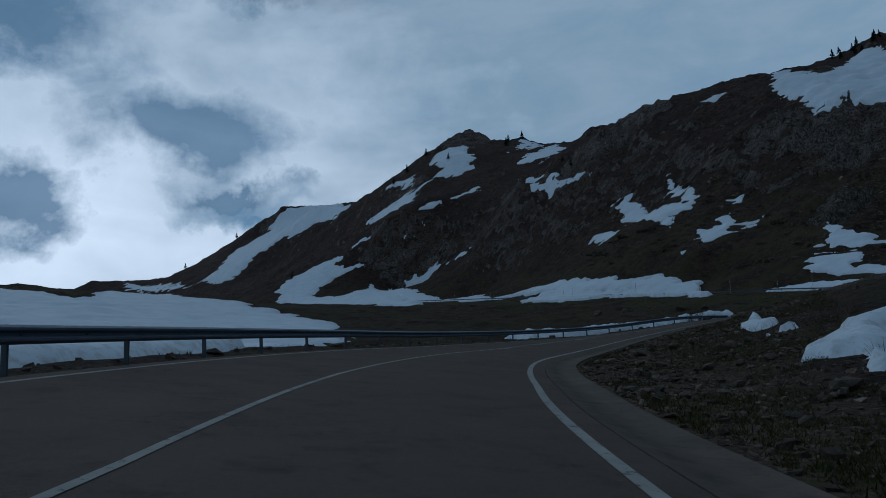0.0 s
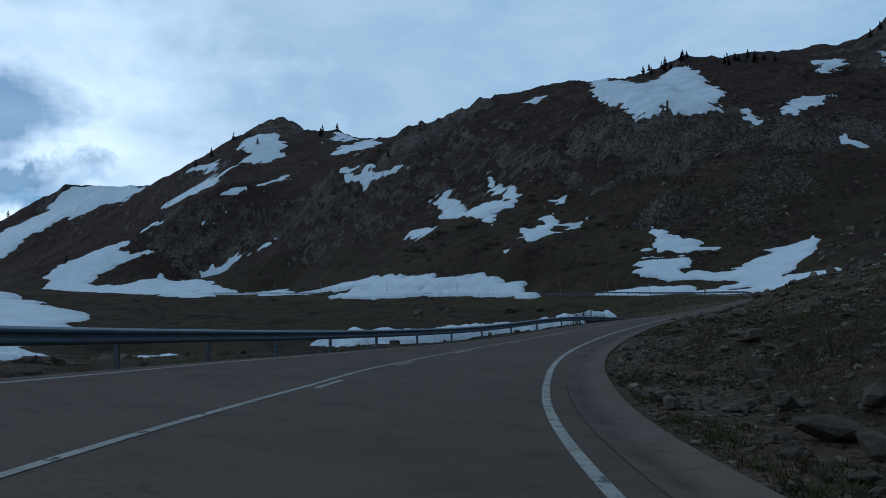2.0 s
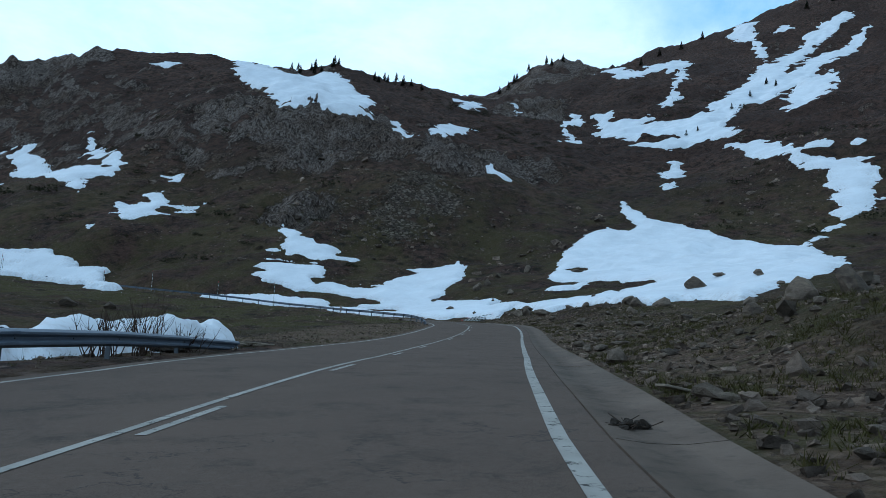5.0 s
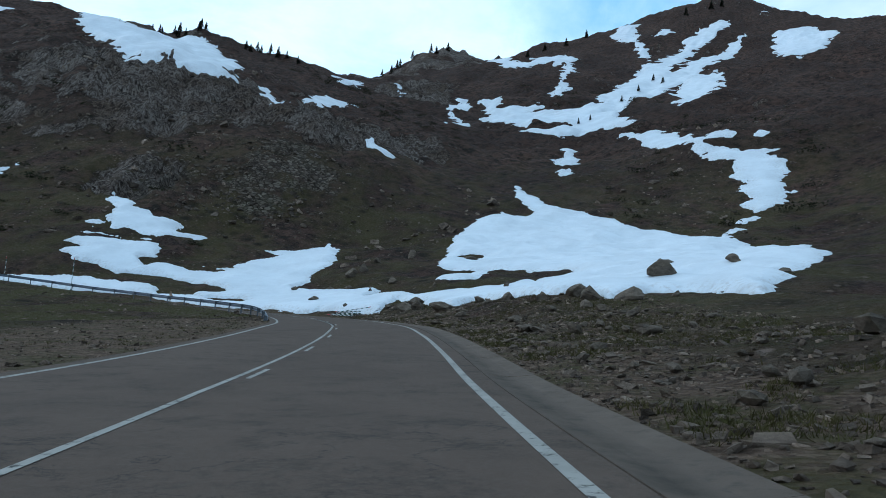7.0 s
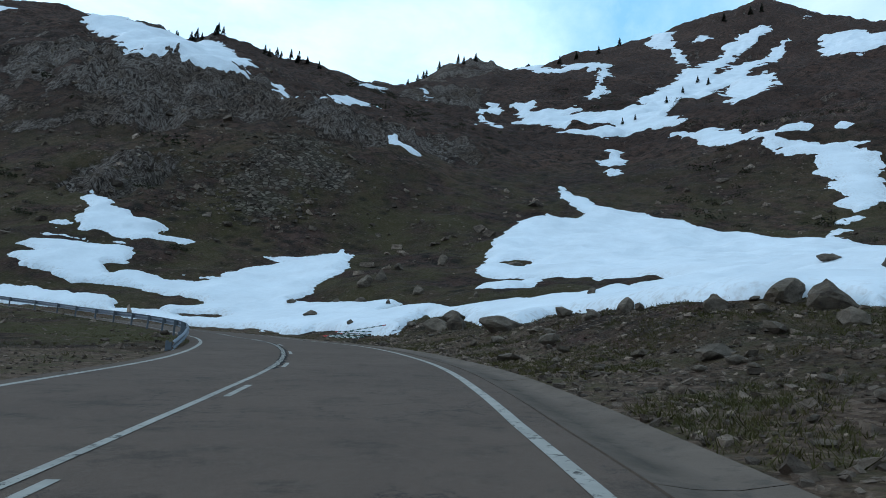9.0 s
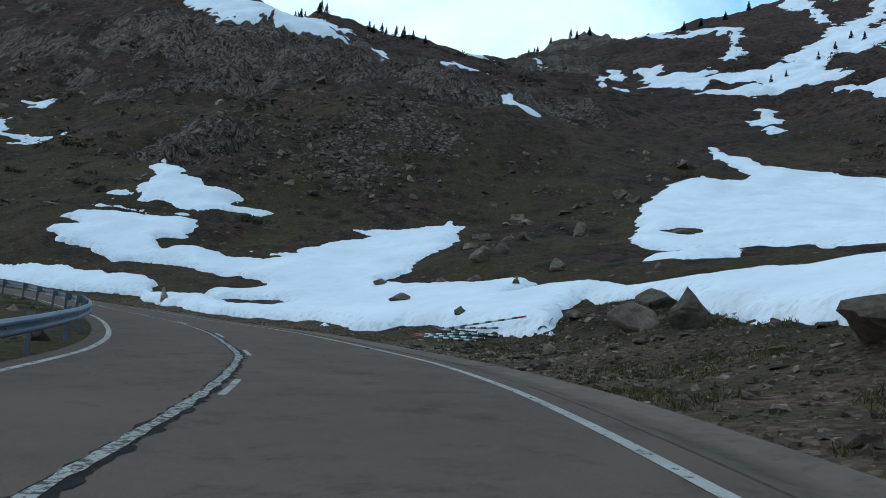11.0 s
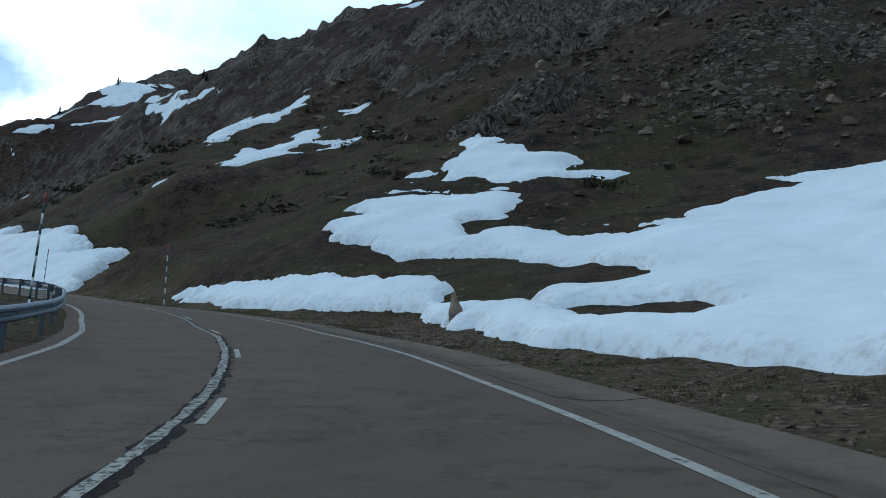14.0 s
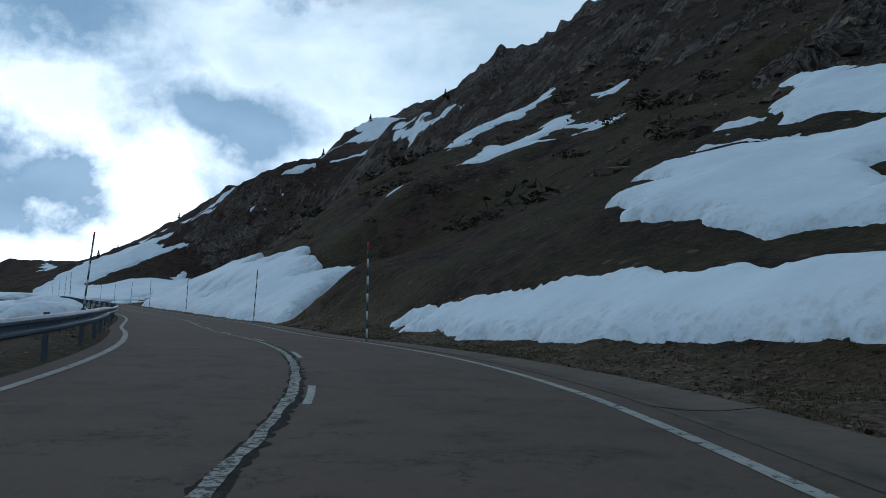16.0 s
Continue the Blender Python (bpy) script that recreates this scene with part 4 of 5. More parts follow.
def snow_patch(thick, outlines, bare):
    every = np.vstack(outlines)
    middle = every.mean(0)
    away = np.hypot(middle[0] - 90, middle[1] - 120)
    margin = 3 + 0.02 * away
    j0, j1 = np.searchsorted(GX, (every[:, 0].min() - margin, every[:, 0].max() + margin))
    i0, i1 = np.searchsorted(GY, (every[:, 1].min() - margin, every[:, 1].max() + margin))
    gx, gy = GX[max(j0 - 1, 0):j1 + 1], GY[max(i0 - 1, 0):i1 + 1]
    k = int(np.clip(round(max(np.diff(gx).mean(), np.diff(gy).mean()) / max(0.32, 0.0038 * away)), 1, 4))
    x, y = np.meshgrid(finer(gx, k), finer(gy, k))
    z = ground_at(x, y)
    if away > 130:
        level = z.copy()
        for _ in range(int(np.clip(5.0 / np.diff(x[0]).mean(), 2, 12)) * 2):
            q = np.pad(level, 1, mode="edge")
            level = (q[:-2, 1:-1] + q[2:, 1:-1] + q[1:-1, :-2] + q[1:-1, 2:] + 2 * level) / 6
        z = np.maximum(level, z - 0.8)
    d = np.max([inside(x, y, o) for o in outlines], axis=0)
    for o in bare:
        d = np.minimum(d, -inside(x, y, o))
    wave = float(np.clip(0.022 * away, 1.2, 12))
    calm = 0.5 + 0.5 * float(ease((away - 60) / 60))
    d = d + calm * wave * (0.32 * rough(x / wave, y / wave, 5, 41, 0.6) + 0.34 * rough(z / (0.55 * wave), (x - 0.6 * y) / (4 * wave), 3, 47))
    fine = (0.45 + 0.0055 * away) * (0.35 if thick > 1.3 and away < 90 else 1.0)
    d = d + 0.42 * fine * rough(z / (0.5 * fine), (x - 0.6 * y) / (5 * fine), 3, 49)
    d = np.minimum(d - 0.22 * wave, np.hypot((x - 121.9) / 1.2, y - 159.4) - 0.2)
    roadside = away < 110 or every[:, 1].min() < 60 or middle[0] < 112
    if roadside:
        s, lateral = TERRAIN.beside_road(x, y)
        d = np.minimum(d, np.maximum(off(LEFT, s) - 2.0 - lateral, lateral - off(RIGHT, s) - 2.0 - 0.5 * ease((s - 200) / 30)) + 0.22 * rough(x / 2.2, y / 2.2, 3, 43))
    steep = 1.1 if thick > 0.75 and away < 90 else 0.45
    if roadside:
        steep = np.maximum(steep, 0.45 + 1.2 * ease((28 - np.abs(lateral)) / 12))
    lift = np.clip(steep * d, -1.5, None)
    lift = np.where(lift > 0, thick * (1 - np.exp(-lift / thick)), lift) + 0.05 * rough(x / 2.5, y / 2.5, 3, 53) * (d > 0)
    keep = np.maximum.reduce([d[:-1, :-1], d[1:, :-1], d[:-1, 1:], d[1:, 1:]]) > -0.6 * wave
    SHEETS.append((x[0], y[:, 0], lift))
    size = "large" if np.ptp(every[:, 0]) * np.ptp(every[:, 1]) > 4000 else "small"
    where = "beside the mountain road" if away < 95 else "on the mountainside"
    for piece in pieces(keep & (np.maximum.reduce([d[:-1, :-1], d[1:, :-1], d[:-1, 1:], d[1:, 1:]]) > -0.35 * wave)):
        if (np.where(piece, d[:-1, :-1], -1) > 0).sum() < 6:
            continue
        me, used = sheet_mesh("snow_patch", x, y, z + lift, piece)
        spread(me, "rim", np.clip(d.ravel()[used] / (1.2 if away < 90 else 4.0), 0, 1))
        me.materials.append(M_SNOW)
        tagged(new("snow_patch", me), f"{size} melting white snow patch lying {where}", "snow", "melting snow patches")


# the bank that the plough left behind the barrier, and two remnants in the basin
q = np.linspace(104, 143, 15)
SNOW.append((1.35, [np.vstack([at_road(q, off(LEFT, q) - 3.1)[:, :2], at_road(q[::-1], off(LEFT, q[::-1]) - 5.6 - 1.2 * rough(q[::-1] / 6, q * 0, 2, 3))[:, :2]])], []))
a = np.linspace(0, 2 * math.pi, 12, endpoint=False)
for cx, cy, reach in ((-2.0, 82.0, 1.9), (9.0, 88.0, 1.5)):
    SNOW.append((0.6, [np.stack([cx + 1.5 * reach * np.cos(a), cy + reach * np.sin(a)], 1)], []))
for thick, outlines, bare in SNOW:
    snow_patch(thick, outlines, bare)


# ---- road ----
def ribbon(name, s0, s1, a, b, lift, mat, step=1.0, thick=0.0, dish=0.0):
    """A strip along the road between two lateral lines, lifted over the surface; thick: how far its sides go down; dish: how far its middle sinks."""
    s = np.linspace(s0, s1, max(2, int((s1 - s0) / step) + 1))
    us = (0, 1) if not thick else ((0, 0.0005, *np.linspace(0.06, 0.94, 15), 0.9995, 1) if not dish else (0, 0.0005, 0.3, 0.62, 0.9995, 1))
    cols = [at_road(s, a(s) + (b(s) - a(s)) * u) + [0, 0, lift - dish * math.sin(math.pi * u)] for u in us]
    if thick:
        cols[0][:, 2] -= thick
        cols[-1][:, 2] -= thick
    c = np.stack(cols, 1)
    me, _ = sheet_mesh(name, c[..., 0], c[..., 1], c[..., 2])
    spread(me, "across", np.tile(us, len(s)))
    me.flip_normals()
    me.polygons.foreach_set("use_smooth", np.zeros(len(me.polygons), dtype=bool))
    me.materials.append(mat)
    return new(name, me)


tagged(ribbon("road", 0, END - 2, lambda s: off(LEFT, s) - 0.45, lambda s: off(RIGHT, s) + 0.437, 0.0, M_ASPHALT, 1.0, 0.35), "worn grey asphalt mountain road with fine cracks", "road", kind="structure")
tagged(ribbon("edge_line", 0, END - 2, lambda s: off(RIGHT, s) - 0.075, lambda s: off(RIGHT, s) + 0.075, 0.005, M_PAINT), "white painted edge line, worn", "road marking", kind="structure")
tagged(ribbon("edge_line", 0, 150, lambda s: off(LEFT, s) - 0.06, lambda s: off(LEFT, s) + 0.06, 0.005, M_PAINT), "white painted edge line, worn", "road marking", kind="structure")
tagged(ribbon("edge_line", 150, END - 2, lambda s: off(LEFT, s) - 0.07, lambda s: off(LEFT, s) + 0.07, 0.005, M_PAINT), "white painted edge line, worn", "road marking", kind="structure")
tagged(ribbon("centre_line", 0, 181, lambda s: off(CENTRE, s) - 0.16, lambda s: off(CENTRE, s) - 0.06, 0.006, M_PAINT), "narrow white painted centre line, worn", "road marking", kind="structure")
tagged(ribbon("centre_line", 181, END - 2, lambda s: off(CENTRE, s) - 0.18 + 0.02 * rough(s * 3, s * 0, 2, 7), lambda s: off(CENTRE, s) - 0.05 + 0.025 * rough(s * 3, s * 0 + 9, 2, 8), 0.008, M_WORN, 0.2),
       "white painted centre line, badly cracked", "road marking", kind="structure")
tagged(ribbon("tar_seam", 181, 305, lambda s: off(CENTRE, s) - 0.21 + 0.03 * rough(s * 5, s * 0 + 4, 3, 5), lambda s: off(CENTRE, s) + 0.02 + 0.05 * rough(s * 5, s * 0 + 3, 3, 6), 0.004, M_TAR, 0.08),
       "black broken tar seam under the centre line", "road marking", kind="structure")
for start in [82.7 + 7.2 * n for n in range(9)] + [152.2 + 7.45 * n for n in range(20)]:
    tagged(ribbon("lane_dash", start, start + 1.95, lambda s: off(CENTRE, s) + 0.07, lambda s: off(CENTRE, s) + 0.17, 0.005, M_PAINT, 0.65), "short white painted lane dash", "road marking", kind="structure")


def part(name, mesh, mat, parent, label="", m=None):
    ob = new(name, mesh)
    if mat and not mesh.materials:
        mesh.materials.append(mat)
    ob.parent = parent
    if m is not None:
        ob.matrix_basis = m
    return tagged(ob, label)


def thing(name, label, category, group="", m=None):
    ob = tagged(new(name), label, category, group)
    if m is not None:
        ob.matrix_basis = m
    return ob


gutter = tagged(ribbon("gutter", 0, 24, lambda s: off(RIGHT, s) + 0.44, lambda s: off(RIGHT, s) + 1.43, 0.01, M_CONCRETE, 1.0, 0.3, 0.05), "shallow grey concrete gutter beside the asphalt", "gutter", kind="structure")
s = 24.03
while s < 305:
    slab = ribbon("slab", s, s + 4.985, lambda q: off(RIGHT, q) + 0.44, lambda q: off(RIGHT, q) + 1.43 + 0.35 * ease((q - 200) / 30), 0.01 + random.uniform(-0.004, 0.006), M_CONCRETE, 1.0, 0.3, 0.05)
    slab.parent = gutter
    s += 5.0


# ---- guard rails ----
def extrude(name, profile, a, b):
    """A closed profile (across, up) drawn from a to b."""
    a, b = Vector(a), Vector(b)
    way = (b - a)
    side = Vector((way.y, -way.x, 0)).normalized()
    bm = bmesh.new()
    rings = [[bm.verts.new(p + side * u + Vector((0, 0, v))) for u, v in profile] for p in (a, b)]
    n = len(profile)
    for i in range(n):
        bm.faces.new((rings[0][i], rings[0][(i + 1) % n], rings[1][(i + 1) % n], rings[1][i]))
    bm.faces.new(rings[0])
    bm.faces.new(rings[1][::-1])
    bmesh.ops.recalc_face_normals(bm, faces=bm.faces)
    me = bpy.data.meshes.new(name)
    bm.to_mesh(me)
    bm.free()
    return me


def box(name, sx, sy, sz, bevel=0.0):
    bm = bmesh.new()
    bmesh.ops.create_cube(bm, size=1)
    for v in bm.verts:
        v.co = Vector((v.co.x * sx, v.co.y * sy, (v.co.z + 0.5) * sz))
    if bevel:
        bmesh.ops.bevel(bm, geom=list(bm.edges), offset=bevel, segments=1, affect="EDGES")
    me = bpy.data.meshes.new(name)
    bm.to_mesh(me)
    bm.free()
    return me


W_FRONT = [(0.0, -0.155), (0.035, -0.145), (0.083, -0.105), (0.083, -0.065), (0.012, -0.022), (0.012, 0.022), (0.083, 0.065), (0.083, 0.105), (0.035, 0.145), (0.0, 0.155)]
W_BEAM = W_FRONT + [(u - 0.012, v) for u, v in W_FRONT[::-1]]
POST_MESH = box("post", 0.10, 0.055, 1.05, 0.006)
BLOCK_MESH = box("spacer", 0.14, 0.09, 0.26, 0.012)
BOLT_MESH = box("bolt", 0.02, 0.035, 0.035, 0.008)


def guard_rail(s0, s1, away, ends_down):
    """A steel barrier left of the road, with a post every four metres."""
    rail = thing("guard_rail", "bluish galvanised steel crash barrier on steel posts beside the road", "guard rail", "guard rails")
    marks = np.arange(s0, s1, 4.0)
    lat = np.array([float(off(LEFT, q)) - away(q) for q in marks])
    feet = at_road(marks, lat)
    tops = [0.62] * len(marks)
    for e in ends_down:
        order = range(4) if e == 0 else range(len(marks) - 1, len(marks) - 5, -1)
        for step, i in enumerate(order):
            tops[i] = (0.10, 0.30, 0.45, 0.56)[step]
    for i, (p, top) in enumerate(zip(feet, tops)):
        d = feet[min(i + 1, len(feet) - 1)] - feet[max(i - 1, 0)]
        turn = math.degrees(math.atan2(d[1], d[0])) - 90
        part("post", POST_MESH, M_POST, rail, m=pose(p[0], p[1], p[2] + top - 0.88, 0, random.uniform(-1.5, 1.5), turn))
        part("spacer", BLOCK_MESH, M_POST, rail, m=pose(p[0], p[1], p[2] + top - 0.13, 0, 0, turn) @ pose(0.09, 0, 0))
    for i in range(len(feet) - 1):
        d = Vector(feet[i + 1] - feet[i])
        side = Vector((d.y, -d.x, 0)).normalized() * 0.17
        lap = d.normalized() * 0.12
        a = Vector(feet[i]) + Vector((0, 0, tops[i])) + side
        b = Vector(feet[i + 1]) + Vector((0, 0, tops[i + 1])) + side + lap
        panel = part("beam", extrude("beam", W_BEAM, a, b), M_STEEL, rail)
        turn = math.degrees(math.atan2(d.y, d.x)) - 90
        for u in (0.02, 0.5):
            q = a + (b - a) * u
            part("bolt", BOLT_MESH, M_POST, panel, m=pose(q.x, q.y, q.z - 0.02, 0, 0, turn) @ pose(0.02, 0, 0))
    return rail


guard_rail(12, 140, lambda q: 0.55 + 1.0 * float(ease((q - 114) / 20)), (1,))
guard_rail(191, 470, lambda q: 0.75, (0,))


# ---- snow poles ----
def tube(name, radius, length, sides=10):
    bm = bmesh.new()
    bmesh.ops.create_cone(bm, cap_ends=True, segments=sides, radius1=radius, radius2=radius, depth=length)
    bmesh.ops.translate(bm, verts=bm.verts, vec=(0, 0, length / 2))
    for f in bm.faces:
        f.smooth = len(f.verts) == 4
    me = bpy.data.meshes.new(name)
    bm.to_mesh(me)
    bm.free()
    return me


BAND = tube("band", 0.036, 0.333)
CORE = tube("core", 0.033, 4.0)
WHITE_BAND, GREEN_BAND, RED_BAND = BAND, BAND.copy(), BAND.copy()
for me, mat in ((WHITE_BAND, M_WHITE), (GREEN_BAND, M_GREEN), (RED_BAND, M_RED)):
    me.materials.append(mat)


def snow_pole(m, bands=12, label="tall snow pole banded white and dark green with a red tip", group="snow poles along the road"):
    pole = thing("snow_pole", label, "snow pole", group, m)
    part("core", CORE, M_WHITE, pole)
    for k in range(bands):
        me = RED_BAND if k == bands - 1 else (WHITE_BAND if k % 2 else GREEN_BAND)
        part("band", me, None, pole, m=pose(0, 0, 0.333 * k + 0.002))
    return pole


POLES = [(246, -1, 4), (275, -1, 4), (312, -1, 2), (346, -1, -2), (376, -1, 1), (404, -1, 2), (432, -1, -1)]
POLES += [(269, 1, 0), (297, 1, 2), (322, 1, 1), (354, 1, -1), (379, 1, 1), (406, 1, 0), (434, 1, 1)]
first = None
for s, side, lean in POLES:
    x, y = (float(v) for v in at_road(np.array([float(s)]), np.array([float(off(RIGHT, s)) + 1.0 if side > 0 else float(off(LEFT, s)) - 1.5]))[0][:2])
    m = pose(x, y, surface_at(x, y) - 0.15, random.uniform(-1, 1), lean, random.uniform(0, 90))
    if first is None:
        first = snow_pole(m)
    else:
        copy_thing(first, m)
for x, y, turn, up in ((113.6, 124.3, -16, 0.07), (113.9, 124.1, -12, 0.09), (114.2, 123.7, -20, 0.06), (114.3, 124.4, -8, 0.14), (114.6, 124.0, -14, 0.20), (114.9, 126.6, 172, 0.30)):
    tail = (x - 4 * math.sin(radians(turn)), y + 4 * math.cos(radians(turn)))
    z1, z2 = surface_at(x, y) + up, surface_at(*tail) + up
    snow_pole(pose(x, y, z1, -90 + math.degrees(math.atan2(z2 - z1, 4)), 0, turn), label="green and white snow pole lying in a heap on the verge", group="snow poles lying in a heap")


# ---- rocks ----
BOULDERS_LOWER = [(139.0, 143.6, 2.12, 1.41), (159.4, 146.6, 1.90, 1.69), (122.8, 136.7, 1.44, 0.52), (133.3, 148.6, 1.40, 0.50), (116.7, 127.6, 0.69,
    0.38), (133.1, 142.5, 1.02, 0.38), (134.0, 140.1, 1.50, 0.55), (137.5, 135.6, 1.29, 1.03), (116.3, 118.7, 1.85, 0.74), (109.9, 115.1, 1.43, 0.99),
    (104.3, 109.2, 1.73, 0.76), (102.5, 106.4, 0.73, 0.32), (101.1, 103.6, 0.75, 0.48), (117.3, 109.6, 0.81, 0.46), (149.3, 146.5, 1.83, 0.94), (160.8,
    136.7, 3.19, 0.64), (99.3, 96.2, 2.04, 0.92)]
BOULDERS_UPPER = [(107.1, 92.6, 2.84, 1.25), (98.0, 92.5, 2.22, 0.93), (117.1, 89.5, 1.63, 0.80), (108.1, 84.8, 1.22, 0.43), (127.7, 97.4, 1.98, 0.53),
    (98.7, 98.2, 1.14, 0.64), (43.5, 65.1, 0.62, 0.46), (98.2, 95.0, 2.09, 1.04), (102.2, 102.4, 1.22, 0.73), (81.4, 170.3, 2.95, 1.18), (143.1, 144.6,
    1.59, 1.49), (66.1, 184.2, 2.72, 1.27), (73.2, 185.0, 1.89, 0.94), (81.1, 158.7, 2.54, 1.18), (90.6, 96.5, 1.14, 0.39), (94.9, 94.0, 1.08, 0.50)]
SMALL_ROCKS = [(132.5, 135.7, 0.55, 0.23), (131.1, 134.7, 0.63, 0.46), (145.6, 147.2, 0.35, 0.28), (99.3, 101.8, 0.30, 0.19), (130.0, 124.8, 0.61,
    0.68), (100.2, 90.2, 0.72, 0.48), (86.3, 88.9, 0.78, 0.39), (92.9, 92.0, 0.36, 0.39), (43.2, 69.6, 0.48, 0.14), (43.0, 69.3, 0.37, 0.21), (33.6,
    60.8, 0.74, 0.68), (26.1, 57.2, 0.28, 0.12), (24.6, 56.4, 0.18, 0.08), (25.8, 56.6, 0.32, 0.11), (27.1, 57.7, 0.19, 0.09), (122.8, 161.0, 0.66,
    1.04), (119.3, 151.2, 0.14, 0.09), (119.3, 148.7, 0.18, 0.09), (119.9, 148.6, 0.10, 0.10), (92.4, 101.1, 0.37, 0.24), (83.6, 92.0, 0.50, 0.31)]



def boulder_mesh(name, seed, flat=1.0, level=3):
    rng = random.Random(seed)
    bm = bmesh.new()
    bmesh.ops.create_icosphere(bm, subdivisions=level, radius=1)
    cuts = []
    for _ in range(16):
        n = Vector((rng.uniform(-1, 1), rng.uniform(-1, 1), rng.uniform(-0.5, 1))).normalized()
        cuts.append((n, rng.uniform(0.42, 0.8)))
    shift = Vector((rng.uniform(0, 50), rng.uniform(0, 50), rng.uniform(0, 50)))
    for v in bm.verts:
        for n, d in cuts:
            over = v.co.dot(n) - d
            if over > 0:
                v.co -= n * over * 0.95
        v.co *= 1 + 0.15 * noise.fractal(v.co * 1.7 + shift, 0.7, 2.1, 4) + 0.06 * noise.noise(v.co * 7 + shift)
    lo, hi = (Vector([f(v.co[k] for v in bm.verts) for k in range(3)]) for f in (min, max))
    for v in bm.verts:
        v.co = Vector(((v.co.x - lo.x) / (hi.x - lo.x) - 0.5, (v.co.y - lo.y) / (hi.y - lo.y) - 0.5, (v.co.z - lo.z) / (hi.z - lo.z)))
    if flat < 1:
        tilt = rng.uniform(-0.5, 0.5)
        for v in bm.verts:
            v.co.x = v.co.x * (1 - 0.4 * v.co.z) + 0.3 * tilt * v.co.z
            v.co.y *= 1 - 0.3 * v.co.z
            v.co.z *= 1 + tilt * v.co.x
    me = bpy.data.meshes.new(name)
    bm.to_mesh(me)
    bm.free()
    return me


ROCKS = [boulder_mesh("boulder", 100 + k, 0.8) for k in range(9)]
for me in ROCKS:
    me.materials.append(M_STONE)


def rock_at(x, y, w, h, me, label, group, name="boulder"):
    ob = new(name, me)
    z = surface_at(x, y)
    ob.matrix_basis = pose(x, y, z - 0.3 * h, random.uniform(-6, 6), random.uniform(-6, 6), random.uniform(0, 360)) @ Matrix.Diagonal((w * 1.05, w * random.uniform(0.7, 1.0), h * 1.12, 1))
    return tagged(ob, label, "rock", group)


def on_road(x, y, spare):
    s, lateral = (float(v[0]) for v in TERRAIN.beside_road(np.array([x]), np.array([y])))
    return off(LEFT, s) - spare < lateral < off(RIGHT, s) + 1.5 + spare


GREAT = [(104.9, 109.2, 2.3, 0.85), (110.9, 115.3, 1.5, 1.3), (112.5, 117.5, 1.9, 0.95), (51.6, 68.6, 0.95, 0.75), (52.0, 67.5, 1.05, 0.9), (51.4, 69.7, 0.7, 0.4), (52.8, 65.6, 1.2, 0.8)]
for n, (x, y, w, h) in enumerate(GREAT):
    rock_at(x, y, w, h, ROCKS[(2 * n + 1) % 9], "great lichen-stained boulder standing on the roadside bank", "great boulders of the bank")
for n, (x, y, w, h) in enumerate(BOULDERS_LOWER + BOULDERS_UPPER):
    if min(math.hypot(x - g[0], y - g[1]) for g in GREAT) < 2.2:
        continue
    if on_road(x, y, 0.5 + 0.5 * w):
        continue
    if math.hypot(x - 121.9, y - 159.4) < 3.5:
        continue
    rock_at(x, y, w, h, ROCKS[n % 9], "large grey lichen-stained boulder on the slope by the road", "boulders")
for n, (x, y, w, h) in enumerate(SMALL_ROCKS):
    if not on_road(x, y, 0.2 + 0.5 * w) and math.hypot(x - 121.9, y - 159.4) > 3.5:
        rock_at(x, y, w, h * 0.85, ROCKS[(n + 4) % 9], "angular grey rock on the roadside gravel", "roadside rocks", "rock")


def standing_stone():
    me = boulder_mesh("standing_stone", 77)
    for v in me.vertices:
        v.co.x *= 1 - 0.28 * v.co.z
        v.co.y *= 1 - 0.3 * v.co.z
        v.co.x += 0.14 * v.co.z + 0.10 * noise.noise(v.co * 3.1) + 0.04 * noise.noise(v.co * 9.0)
        v.co.y += 0.1 * noise.noise(v.co * 4.3 + Vector((7, 2, 1)))
    me.materials.append(M_TAN)
    ob = new("standing_stone", me)
    ob.matrix_basis = pose(121.9, 159.4, float(ground_at(121.9, 159.4)) - 0.25, 0, 4, 40) @ Matrix.Diagonal((0.85, 0.6, 1.5, 1))
    tagged(ob, "upright tan limestone marker stone standing in the snow", "stone")


standing_stone()


